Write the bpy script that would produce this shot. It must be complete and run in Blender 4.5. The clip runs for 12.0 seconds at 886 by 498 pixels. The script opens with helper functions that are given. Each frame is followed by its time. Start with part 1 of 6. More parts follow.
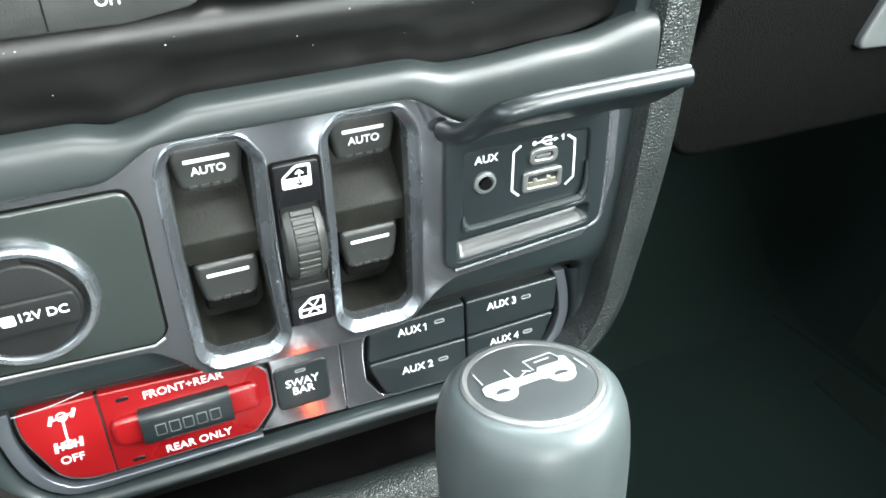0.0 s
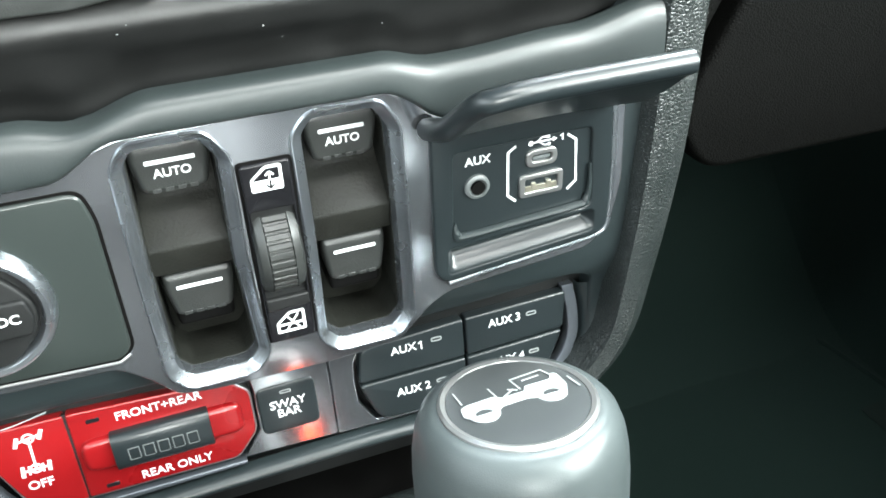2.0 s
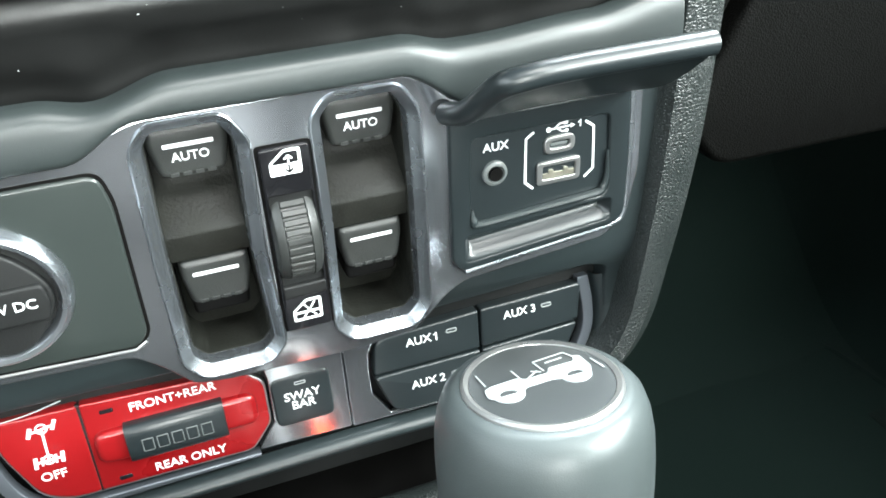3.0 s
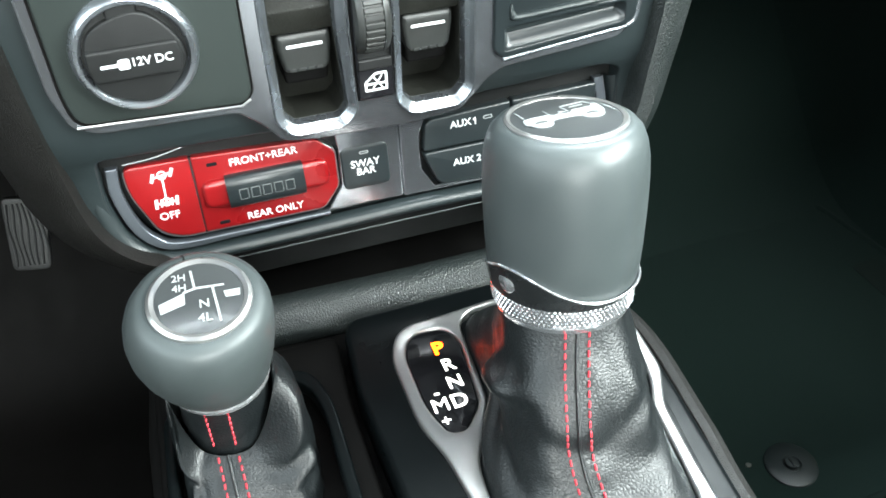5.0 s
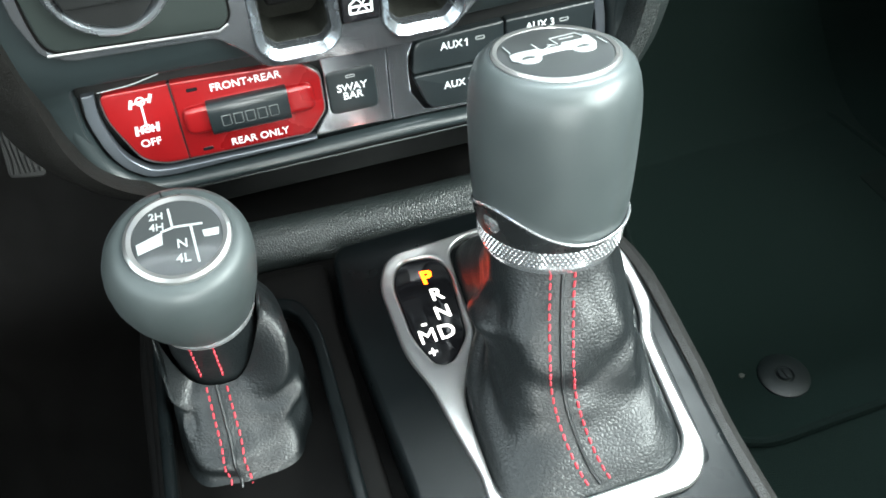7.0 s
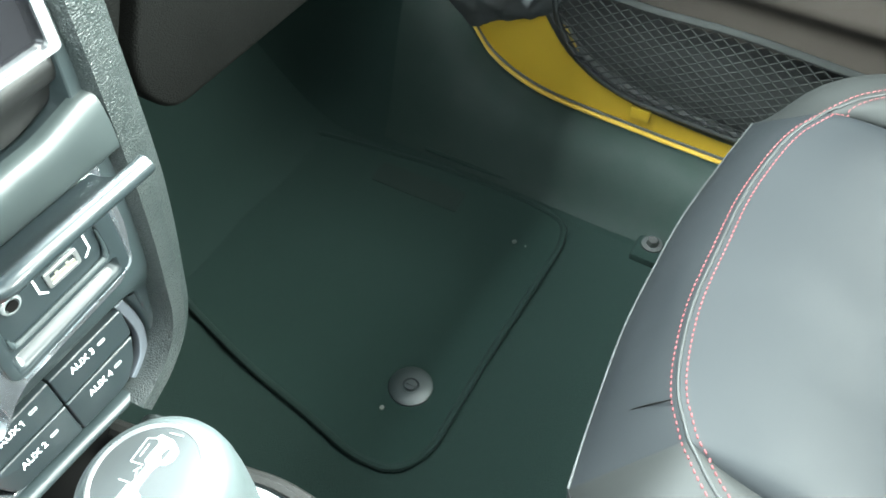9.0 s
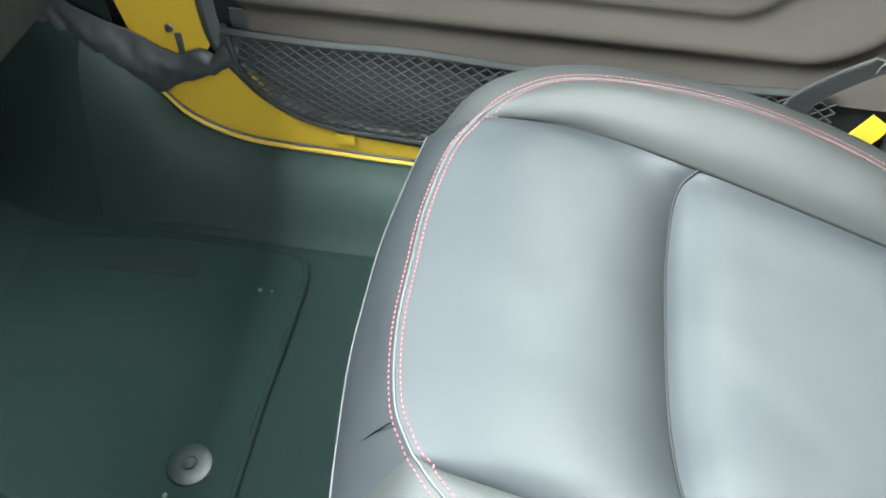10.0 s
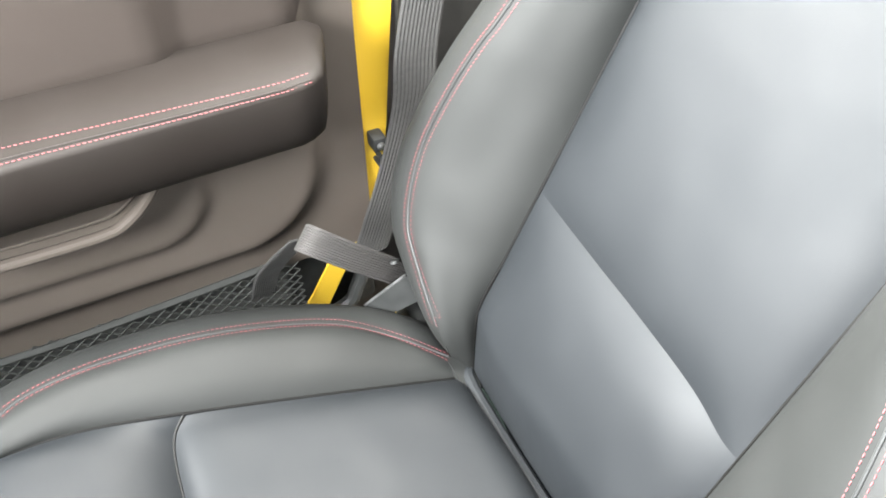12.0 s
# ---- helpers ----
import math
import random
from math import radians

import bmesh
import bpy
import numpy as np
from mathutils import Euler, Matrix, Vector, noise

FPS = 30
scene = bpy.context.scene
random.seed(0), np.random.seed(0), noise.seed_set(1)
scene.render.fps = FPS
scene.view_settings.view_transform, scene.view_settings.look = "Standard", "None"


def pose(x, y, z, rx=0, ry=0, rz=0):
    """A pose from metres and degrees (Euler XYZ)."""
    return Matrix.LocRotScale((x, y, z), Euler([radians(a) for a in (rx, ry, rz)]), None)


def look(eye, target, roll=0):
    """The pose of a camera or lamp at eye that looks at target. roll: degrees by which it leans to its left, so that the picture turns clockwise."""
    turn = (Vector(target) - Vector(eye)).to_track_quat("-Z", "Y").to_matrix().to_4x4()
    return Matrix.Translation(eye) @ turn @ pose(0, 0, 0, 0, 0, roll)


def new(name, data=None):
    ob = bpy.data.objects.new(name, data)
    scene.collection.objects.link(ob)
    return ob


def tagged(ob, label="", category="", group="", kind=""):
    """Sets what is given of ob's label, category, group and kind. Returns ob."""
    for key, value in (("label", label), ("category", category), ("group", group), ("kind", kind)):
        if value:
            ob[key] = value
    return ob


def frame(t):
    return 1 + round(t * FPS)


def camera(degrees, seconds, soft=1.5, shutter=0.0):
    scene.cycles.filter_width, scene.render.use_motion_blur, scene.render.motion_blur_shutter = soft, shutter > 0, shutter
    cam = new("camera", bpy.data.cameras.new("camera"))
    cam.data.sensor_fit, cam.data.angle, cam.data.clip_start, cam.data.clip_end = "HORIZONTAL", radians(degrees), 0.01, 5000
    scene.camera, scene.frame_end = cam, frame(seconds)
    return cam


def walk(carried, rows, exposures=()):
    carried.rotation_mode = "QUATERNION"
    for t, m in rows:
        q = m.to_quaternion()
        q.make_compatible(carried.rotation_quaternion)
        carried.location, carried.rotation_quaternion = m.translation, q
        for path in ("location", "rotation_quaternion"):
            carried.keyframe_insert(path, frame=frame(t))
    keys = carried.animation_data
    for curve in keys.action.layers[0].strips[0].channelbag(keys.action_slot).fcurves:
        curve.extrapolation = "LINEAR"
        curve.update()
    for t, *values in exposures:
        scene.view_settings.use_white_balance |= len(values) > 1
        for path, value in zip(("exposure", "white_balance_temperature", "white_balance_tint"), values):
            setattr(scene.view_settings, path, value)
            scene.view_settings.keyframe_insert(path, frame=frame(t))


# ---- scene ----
# camera and its walk
cam = camera(56.4, 12.0, soft=1.7)
PATH = [
    (0.0, pose(-0.0438, -0.2288, 0.6435, 53.99, 0.02, -22.61)),
    (0.5, pose(-0.0294, -0.2233, 0.6279, 54.57, 0.75, -21.55)),
    (1.0, pose(-0.0219, -0.2228, 0.6257, 55.05, 1.51, -20.69)),
    (1.5, pose(-0.0211, -0.2218, 0.6247, 55.52, 1.88, -20.15)),
    (2.0, pose(-0.0215, -0.2216, 0.6247, 56.01, 1.91, -20.27)),
    (2.5, pose(-0.0212, -0.2217, 0.6236, 56.46, 2.01, -20.25)),
    (3.0, pose(-0.0287, -0.2223, 0.6169, 56.89, 1.96, -20.42)),
    (3.5, pose(-0.0443, -0.2474, 0.6040, 57.57, 1.99, -20.31)),
    (3.7, pose(-0.0555, -0.2605, 0.6044, 58.04, 1.76, -20.03)),
    (5.3, pose(-0.0693, -0.2953, 0.6201, 47.57, 1.11, -18.80)),
    (5.5, pose(-0.0689, -0.2930, 0.6158, 46.63, 1.16, -18.58)),
    (6.0, pose(-0.0693, -0.2887, 0.6225, 44.72, 1.08, -18.31)),
    (6.5, pose(-0.0704, -0.2835, 0.6188, 43.46, 1.02, -18.12)),
    (7.0, pose(-0.0557, -0.2825, 0.6258, 42.17, 1.23, -18.38)),
    (7.3, pose(-0.0430, -0.2707, 0.6498, 39.95, 1.42, -19.65)),
    (7.5, pose(-0.0268, -0.2615, 0.6478, 40.62, 1.57, -23.93)),
    (7.7, pose(-0.0220, -0.2447, 0.6590, 40.00, 0.79, -30.01)),
    (9.3, pose(-0.0007, -0.2247, 0.7489, 39.75, -0.75, -66.35)),
    (9.5, pose(0.0037, -0.2343, 0.7573, 39.90, -1.37, -70.82)),
    (10.0, pose(0.0157, -0.2796, 0.7731, 40.47, -1.12, -81.01)),
    (10.5, pose(0.0430, -0.3209, 0.8383, 39.62, -1.15, -93.41)),
    (11.0, pose(0.0532, -0.3809, 0.8541, 41.15, -0.39, -104.91)),
    (11.5, pose(0.0614, -0.4113, 0.8729, 41.91, 0.05, -111.45)),
    (12.0, pose(0.0494, -0.4411, 0.9265, 45.01, 0.45, -116.26)),
]
walk(cam, PATH, exposures=[(0.0, 2.0, 6500, 9), (3.0, 1.95, 6500, 9), (3.5, 2.05, 6500, 10), (3.7, 2.05, 6500, 10), (5.3, 1.88, 6450, 8), (7.0, 1.74, 6450, 7), (7.3, 1.70, 6450, 7), (7.7, 1.74, 6450, 6), (8.6, 2.2, 6450, 4), (9.3, 3.75, 6400, 1), (9.5, 3.75, 6400, 2), (10.0, 3.6, 6450, 6), (10.5, 3.45, 6600, 12), (11.0, 3.35, 6650, 12), (12.0, 3.28, 7000, 17)])

# daylight: overcast sky outside, window light through the openings, an added fill from the roof
world = bpy.data.worlds.new("sky")
scene.world = world
world.use_nodes = True
wn = world.node_tree.nodes
sky = wn.new("ShaderNodeTexSky")
sky.sky_type, sky.sun_disc = "NISHITA", False
sky.sun_elevation, sky.sun_rotation = radians(40), radians(200)
world.node_tree.links.new(sky.outputs[0], wn["Background"].inputs[0])
wn["Background"].inputs[1].default_value = 0.10
sun_data = bpy.data.lights.new("sun", "SUN")
sun_data.energy, sun_data.angle, sun_data.color = 0.8, radians(15), (1, 0.97, 0.93)
sun = new("sun", sun_data)
sun.matrix_world = look((0, 0, 5), (-1.2, 3.2, 0))


def window_light(name, eye, target, w, h, power, color=(1, 1, 1)):
    data = bpy.data.lights.new(name, "AREA")
    data.shape, data.size, data.size_y, data.energy, data.color = "RECTANGLE", w, h, power, color
    ob = new(name, data)
    ob.matrix_world = look(eye, target)
    return ob


window_light("windscreen_light", (0.22, 0.40, 1.07), (0.22, -0.27, 0.40), 1.05, 0.56, 60.0, (0.88, 0.98, 1.0))
window_light("driver_window_light", (-0.74, -0.42, 0.92), (0.1, -0.35, 0.35), 1.10, 0.50, 3.9, (0.90, 1.0, 0.99))
window_light("passenger_window_light", (0.79, -0.50, 0.98), (-0.20, 0.05, 0.64), 0.95, 0.32, 22.0, (0.92, 1.0, 0.98))
window_light("rear_window_light", (0.0, -1.85, 1.0), (0.0, 0.0, 0.40), 1.2, 0.4, 20.0, (0.94, 0.98, 0.95))
# fill lamp overhead, added to brighten seat and footwell; no known opening there
window_light("added_roof_fill_light", (0.22, -0.42, 1.24), (0.22, -0.42, 0.0), 0.78, 0.22, 1.9, (0.91, 1.0, 0.985))


# materials
def mat(name, col, rough=0.5, metal=0.0, var=0.15, vscale=60.0, bump=0.05, bscale=900.0, kind="noise", coat=0.0, rvar=0.08, spec=0.5, stretch=(1, 1, 1)):
    m = bpy.data.materials.new(name)
    m.use_nodes = True
    nt = m.node_tree
    n, link = nt.nodes, nt.links.new
    b = n["Principled BSDF"]
    tc = n.new("ShaderNodeTexCoord")
    mp = n.new("ShaderNodeMapping")
    mp.inputs["Scale"].default_value = stretch
    link(tc.outputs["Object"], mp.inputs[0])
    big = n.new("ShaderNodeTexNoise")
    big.inputs["Scale"].default_value, big.inputs["Detail"].default_value = vscale, 6
    link(mp.outputs[0], big.inputs["Vector"])
    mix = n.new("ShaderNodeMix")
    mix.data_type = "RGBA"
    mix.inputs[6].default_value = (*[c * (1 - var) for c in col], 1)
    mix.inputs[7].default_value = (*[min(1, c * (1 + var)) for c in col], 1)
    link(big.outputs[0], mix.inputs[0])
    link(mix.outputs[2], b.inputs["Base Color"])
    mr = n.new("ShaderNodeMapRange")
    mr.inputs["From Min"].default_value, mr.inputs["From Max"].default_value = 0.3, 0.7
    mr.inputs["To Min"].default_value, mr.inputs["To Max"].default_value = max(0.02, rough - rvar), min(1, rough + rvar)
    link(big.outputs[0], mr.inputs[0])
    link(mr.outputs[0], b.inputs["Roughness"])
    b.inputs["Metallic"].default_value = metal
    b.inputs["Coat Weight"].default_value = coat
    b.inputs["Coat Roughness"].default_value = 0.08
    b.inputs["Specular IOR Level"].default_value = spec
    if bump > 0:
        if kind == "leather":
            fine = n.new("ShaderNodeTexVoronoi")
            fine.feature = "DISTANCE_TO_EDGE"
            fine.inputs["Scale"].default_value = bscale
            groove = n.new("ShaderNodeMapRange")
            groove.interpolation_type = "SMOOTHSTEP"
            groove.inputs["From Max"].default_value = 0.30
            link(fine.outputs["Distance"], groove.inputs[0])
            out = groove.outputs[0]
            wob = n.new("ShaderNodeTexNoise")
            wob.inputs["Scale"].default_value = bscale * 0.6
            add = n.new("ShaderNodeMix")
            add.data_type = "VECTOR"
            add.inputs[0].default_value = 0.0006
            link(mp.outputs[0], wob.inputs["Vector"])
            link(mp.outputs[0], add.inputs[4])
            link(wob.outputs["Color"], add.inputs[5])
            link(add.outputs[1], fine.inputs["Vector"])
        else:
            fine = n.new("ShaderNodeTexNoise")
            fine.inputs["Scale"].default_value, fine.inputs["Detail"].default_value = bscale, 4
            out = fine.outputs[0]
            link(mp.outputs[0], fine.inputs["Vector"])
        bp = n.new("ShaderNodeBump")
        bp.inputs["Strength"].default_value, bp.inputs["Distance"].default_value = bump, 0.0015
        link(out, bp.inputs["Height"])
        link(bp.outputs[0], b.inputs["Normal"])
    return m


def glow(name, col, strength):
    m = bpy.data.materials.new(name)
    m.use_nodes = True
    b = m.node_tree.nodes["Principled BSDF"]
    b.inputs["Base Color"].default_value = (*col, 1)
    b.inputs["Emission Color"].default_value = (*col, 1)
    b.inputs["Emission Strength"].default_value = strength
    return m


SATIN = mat("satin_black_plastic", (0.0092, 0.0128, 0.0140), 0.34, var=0.06, vscale=20, bump=0.04, bscale=2500, spec=0.5, rvar=0.03)
HOUSING = mat("teal_black_soft_plastic", (0.0125, 0.0175, 0.0185), 0.38, bump=0.06, bscale=2500, spec=0.5, vscale=30, rvar=0.03)
LEDGE = mat("grey_soft_touch_ledge", (0.0150, 0.0195, 0.0195), 0.42, bump=0.05, bscale=2500, spec=0.5, vscale=20, rvar=0.03)
BAND = mat("dark_smooth_band", (0.0052, 0.0054, 0.0052), 0.44, bump=0.05, bscale=600, spec=0.45, var=0.4, vscale=50)
DECK = mat("smooth_black_deck", (0.0026, 0.0036, 0.0039), 0.30, bump=0.04, bscale=2500, spec=0.09, rvar=0.03)
CRADLE = mat("dusty_black_switch_well", (0.0080, 0.0084, 0.0068), 0.55, spec=0.18, var=0.5, vscale=140, bump=0.2, bscale=900)
RIM = mat("bright_chrome_rim", (0.37, 0.40, 0.43), 0.27, 0.95, var=0.05, bump=0.0, rvar=0.04)
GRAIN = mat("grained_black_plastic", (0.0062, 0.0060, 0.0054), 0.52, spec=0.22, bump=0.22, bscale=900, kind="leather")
# grained plastic far darker than GRAIN, so the colour holds the glovebox's shade
GLOVESKIN = mat("shade_black_glovebox_plastic", (0.0014, 0.0015, 0.0013), 0.66, spec=0.06, bump=0.30, bscale=700, kind="leather")
MATTE = mat("matte_black_plastic", (0.006, 0.0065, 0.0065), 0.55, spec=0.3, bump=0.1, bscale=1800)
SWITCH = mat("dark_grey_switch_plastic", (0.0170, 0.0185, 0.0175), 0.42, bump=0.12, bscale=2200, var=0.25, vscale=120)
PANEL = mat("smooth_charcoal_panel", (0.0170, 0.0215, 0.0200), 0.30, var=0.05, vscale=14, bump=0.04, bscale=2500, rvar=0.02)
GLOSS = mat("gloss_black_plastic", (0.007, 0.007, 0.008), 0.10, bump=0.0, var=0.05, rvar=0.03, spec=0.25)
SILVER = mat("dark_satin_chrome", (0.47, 0.495, 0.53), 0.16, 0.95, var=0.05, vscale=12, bump=0.0, rvar=0.02)
CHROME = mat("bright_chrome_edge", (0.80, 0.82, 0.84), 0.20, 0.9, var=0.04, bump=0.0, rvar=0.05)
TRIM = mat("steel_blue_satin_trim", (0.115, 0.128, 0.145), 0.34, 0.7, var=0.05, vscale=12, bump=0.0, rvar=0.02)
COLLAR = mat("smoked_satin_collar", (0.060, 0.066, 0.068), 0.28, 0.8, var=0.05, bump=0.0, rvar=0.03)
ALU = mat("satin_aluminium", (0.35, 0.35, 0.345), 0.31, 0.85, var=0.03, vscale=15, bump=0.0, rvar=0.04)
RED = mat("red_metallic_paint", (0.20, 0.0046, 0.0060), 0.30, 0.2, var=0.18, vscale=25, bump=0.03, bscale=1500, coat=0.25)
PALE = mat("pale_grey_print", (0.28, 0.30, 0.30), 0.5, var=0.03, bump=0.0)
PIPING = mat("grey_piping", (0.0060, 0.0066, 0.0066), 0.6, var=0.05, bump=0.0)
WHITE = mat("white_print", (0.62, 0.65, 0.65), 0.5, var=0.03, bump=0.0)
JACK = mat("grey_jack_plastic", (0.080, 0.088, 0.088), 0.45, var=0.05, bump=0.0)
GREYPRINT = mat("grey_print", (0.20, 0.21, 0.21), 0.5, var=0.05, bump=0.0)
KNOB = mat("charcoal_soft_touch", (0.040, 0.0485, 0.049), 0.44, 0.1, var=0.10, bump=0.06, bscale=2600)
LEATHER = mat("black_leather", (0.0048, 0.0065, 0.0071), 0.42, spec=0.46, bump=0.15, bscale=760, kind="leather", var=0.3, vscale=45, rvar=0.05, stretch=(0.8, 0.8, 1.15))
PAD = mat("grained_soft_pad", (0.0110, 0.0142, 0.0138), 0.38, bump=0.36, bscale=780, kind="leather")
SEAT = mat("grey_black_seat_leather", (0.0042, 0.0050, 0.0058), 0.60, spec=0.15, bump=0.10, bscale=1500, kind="leather", var=0.14, vscale=9)
SEATSIDE = mat("warm_grey_bolster_leather", (0.0062, 0.0066, 0.0064), 0.60, spec=0.15, bump=0.10, bscale=1500, kind="leather", var=0.12, vscale=9)
THREAD = mat("red_thread", (0.45, 0.03, 0.045), 0.7, var=0.2, vscale=300, bump=0.0)
SEATTHREAD = mat("faded_red_thread", (0.068, 0.0068, 0.0088), 0.8, var=0.2, vscale=300, bump=0.0)
CARPET = mat("black_carpet", (0.0040, 0.0108, 0.0089), 0.95, var=0.5, vscale=700, bump=0.9, bscale=1400, spec=0.2)
MATCARPET = mat("black_mat_carpet", (0.0044, 0.0126, 0.0104), 0.95, var=0.55, vscale=900, bump=0.9, bscale=1700, spec=0.2)
HEEL = mat("worn_green_black_pile", (0.0040, 0.0090, 0.0074), 0.9, var=0.45, vscale=900, bump=0.7, bscale=1700, spec=0.2)
SILLSHEEN = mat("smooth_carpet_sheen", (0.0046, 0.0104, 0.0083), 0.70, var=0.3, vscale=40, bump=0.15, bscale=1200, spec=0.20)
RUBBER = mat("black_rubber", (0.014, 0.015, 0.015), 0.55, bump=0.1, bscale=1200)
CLIPMAT = mat("smoky_plastic", (0.0060, 0.0098, 0.0098), 0.50, bump=0.05, bscale=800)
YELLOW = mat("yellow_body_paint", (0.265, 0.166, 0.0120), 0.42, var=0.06, vscale=8, bump=0.0, coat=0.6)
# about half of DOORMAT's tone: roof shade on the upper door, put into colour
UPPERTRIM = mat("shade_darkened_upper_trim", (0.0165, 0.0130, 0.0112), 0.75, spec=0.10, bump=0.14, bscale=1500, kind="leather", var=0.1)
DOORMAT = mat("warm_black_door_plastic", (0.0320, 0.0262, 0.0222), 0.72, spec=0.14, bump=0.14, bscale=1500, kind="leather", var=0.1)
ARMSKIN = mat("black_armrest_leather", (0.0058, 0.0045, 0.0038), 0.62, spec=0.10, bump=0.12, bscale=1300, kind="leather", var=0.12, vscale=12)
LENS = mat("smoky_clear_lens", (0.030, 0.033, 0.034), 0.30, bump=0.0, var=0.02, coat=0.15, rvar=0.02)
WEB = mat("grey_belt_webbing", (0.0085, 0.0070, 0.0064), 0.8, bump=0.5, bscale=900, stretch=(1, 1, 4))
WEBDARK = mat("black_belt_webbing", (0.0085, 0.0080, 0.0076), 0.8, bump=0.5, bscale=900, stretch=(1, 1, 4))
NET = mat("black_net_cord", (0.0100, 0.0106, 0.0100), 0.8, spec=0.2, bump=0.1)
STEEL = mat("bare_steel", (0.30, 0.30, 0.30), 0.35, 1.0, bump=0.0)
BRASS = mat("gold_contact", (0.56, 0.53, 0.43), 0.3, 0.9, bump=0.0)
POCKET = mat("grey_pocket_cloth", (0.0125, 0.0135, 0.0128), 0.8, var=0.2, vscale=200)
DULLBLACK = mat("dull_black_plastic_and_shade", (0.0014, 0.0013, 0.0012), 0.6, spec=0.10, bump=0.1, bscale=1500)
LINER = mat("dark_cabin_lining", (0.05, 0.05, 0.05), 0.9, var=0.1, bump=0.2)
AMBER = glow("amber_lamp", (1.0, 0.050, 0.001), 13.0)
LIT = glow("lit_white_letter", (1.0, 0.98, 0.92), 1.2)
CRUMB = mat("pale_crumb", (0.045, 0.050, 0.043), 0.8)


# building helpers
def root(name, at, label, category, group="", kind=""):
    ob = new(name)
    ob.empty_display_size = 0.02
    ob.location = at
    return tagged(ob, label, category, group, kind)


def world_of(ob):
    m = Matrix.Translation(ob.location)
    while ob.parent:
        ob = ob.parent
        m = Matrix.Translation(ob.location) @ m
    return m


def finish(me, angle=35):
    me.shade_smooth()
    me.set_sharp_from_angle(angle=radians(angle))


def part(name, bm, material, parent=None, label="", angle=35, kind=""):
    """Links a bmesh (or mesh), given in world places, as one object under a thing or part."""
    if isinstance(bm, bpy.types.Mesh):
        me = bm
    else:
        me = bpy.data.meshes.new(name)
        bm.to_mesh(me)
        bm.free()
    me.name = name
    if parent is not None:
        me.transform(world_of(parent).inverted())
    me.materials.clear()
    me.materials.append(material)
    finish(me, angle)
    ob = new(name, me)
    ob.parent = parent
    return tagged(ob, label, "", "", kind)


def thing(name, bm, material, at, label, category, group="", kind="", angle=35):
    """A top-level mesh whose origin is at its base."""
    me = bpy.data.meshes.new(name)
    bm.to_mesh(me)
    bm.free()
    me.transform(Matrix.Translation(at).inverted())
    me.materials.append(material)
    finish(me, angle)
    ob = new(name, me)
    ob.location = at
    return tagged(ob, label, category, group, kind)


def facing(y):
    """Local x right, local y up, local z towards the driver, on the upright plane y."""
    return Matrix(((1, 0, 0, 0), (0, 0, -1, y), (0, 1, 0, 0), (0, 0, 0, 1)))


TILT = math.atan(0.15)
ROW = Matrix.Translation((0, 0.0107, 0.4075)) @ Matrix(((1, 0, 0, 0), (0, math.sin(TILT), -math.cos(TILT), 0), (0, math.cos(TILT), math.sin(TILT), 0), (0, 0, 0, 1)))


def flat(z):
    return Matrix.Translation((0, 0, z))


def fillet(pts, r, n=4):
    """A closed outline with rounded corners."""
    out = []
    count = len(pts)
    for i in range(count):
        p, a, b = Vector(pts[i][:2]), Vector(pts[i - 1][:2]), Vector(pts[(i + 1) % count][:2])
        rad = pts[i][2] if len(pts[i]) > 2 else r
        u, v = (a - p), (b - p)
        reach = min(rad, u.length * 0.48, v.length * 0.48)
        if reach < 1e-6:
            out.append(tuple(p))
            continue
        p0, p1 = p + u.normalized() * reach, p + v.normalized() * reach
        for k in range(n + 1):
            t = k / n
            out.append(tuple(p0 * (1 - t) ** 2 + p * 2 * t * (1 - t) + p1 * t * t))
    return out


def box2(x0, y0, x1, y1, r=1.0, n=4):
    return fillet([(x0, y0), (x1, y0), (x1, y1), (x0, y1)], r, n)


def disc2(cx, cy, r, n=40, ry=None):
    return [(cx + r * math.cos(2 * math.pi * k / n), cy + (ry or r) * math.sin(2 * math.pi * k / n)) for k in range(n)]


def curve_mesh(cu, m):
    ob = bpy.data.objects.new("temporary", cu)
    scene.collection.objects.link(ob)
    me = bpy.data.meshes.new_from_object(ob)
    bpy.data.objects.remove(ob)
    bpy.data.curves.remove(cu)
    me.transform(m)
    bm = bmesh.new()
    bm.from_mesh(me)
    bpy.data.meshes.remove(me)
    bmesh.ops.remove_doubles(bm, verts=bm.verts, dist=1e-6)
    return bm


def plate(outlines, low, high, bevel, m, res=2):
    """A plate of outlines in mm (the inner ones are holes) from low to high (mm) along local z, edges rounded."""
    cu = bpy.data.curves.new("plate", "CURVE")
    cu.dimensions, cu.fill_mode = "2D", "BOTH"
    for pts in outlines:
        s = cu.splines.new("POLY")
        s.points.add(len(pts) - 1)
        for q, p in zip(s.points, pts):
            q.co = (p[0] / 1000, p[1] / 1000, 0, 1)
        s.use_cyclic_u = True
    b = bevel / 1000
    cu.extrude, cu.bevel_depth, cu.offset, cu.bevel_resolution = (high - low) / 2000 - b, b, -b, res
    return curve_mesh(cu, m @ Matrix.Translation((0, 0, (high + low) / 2000)))


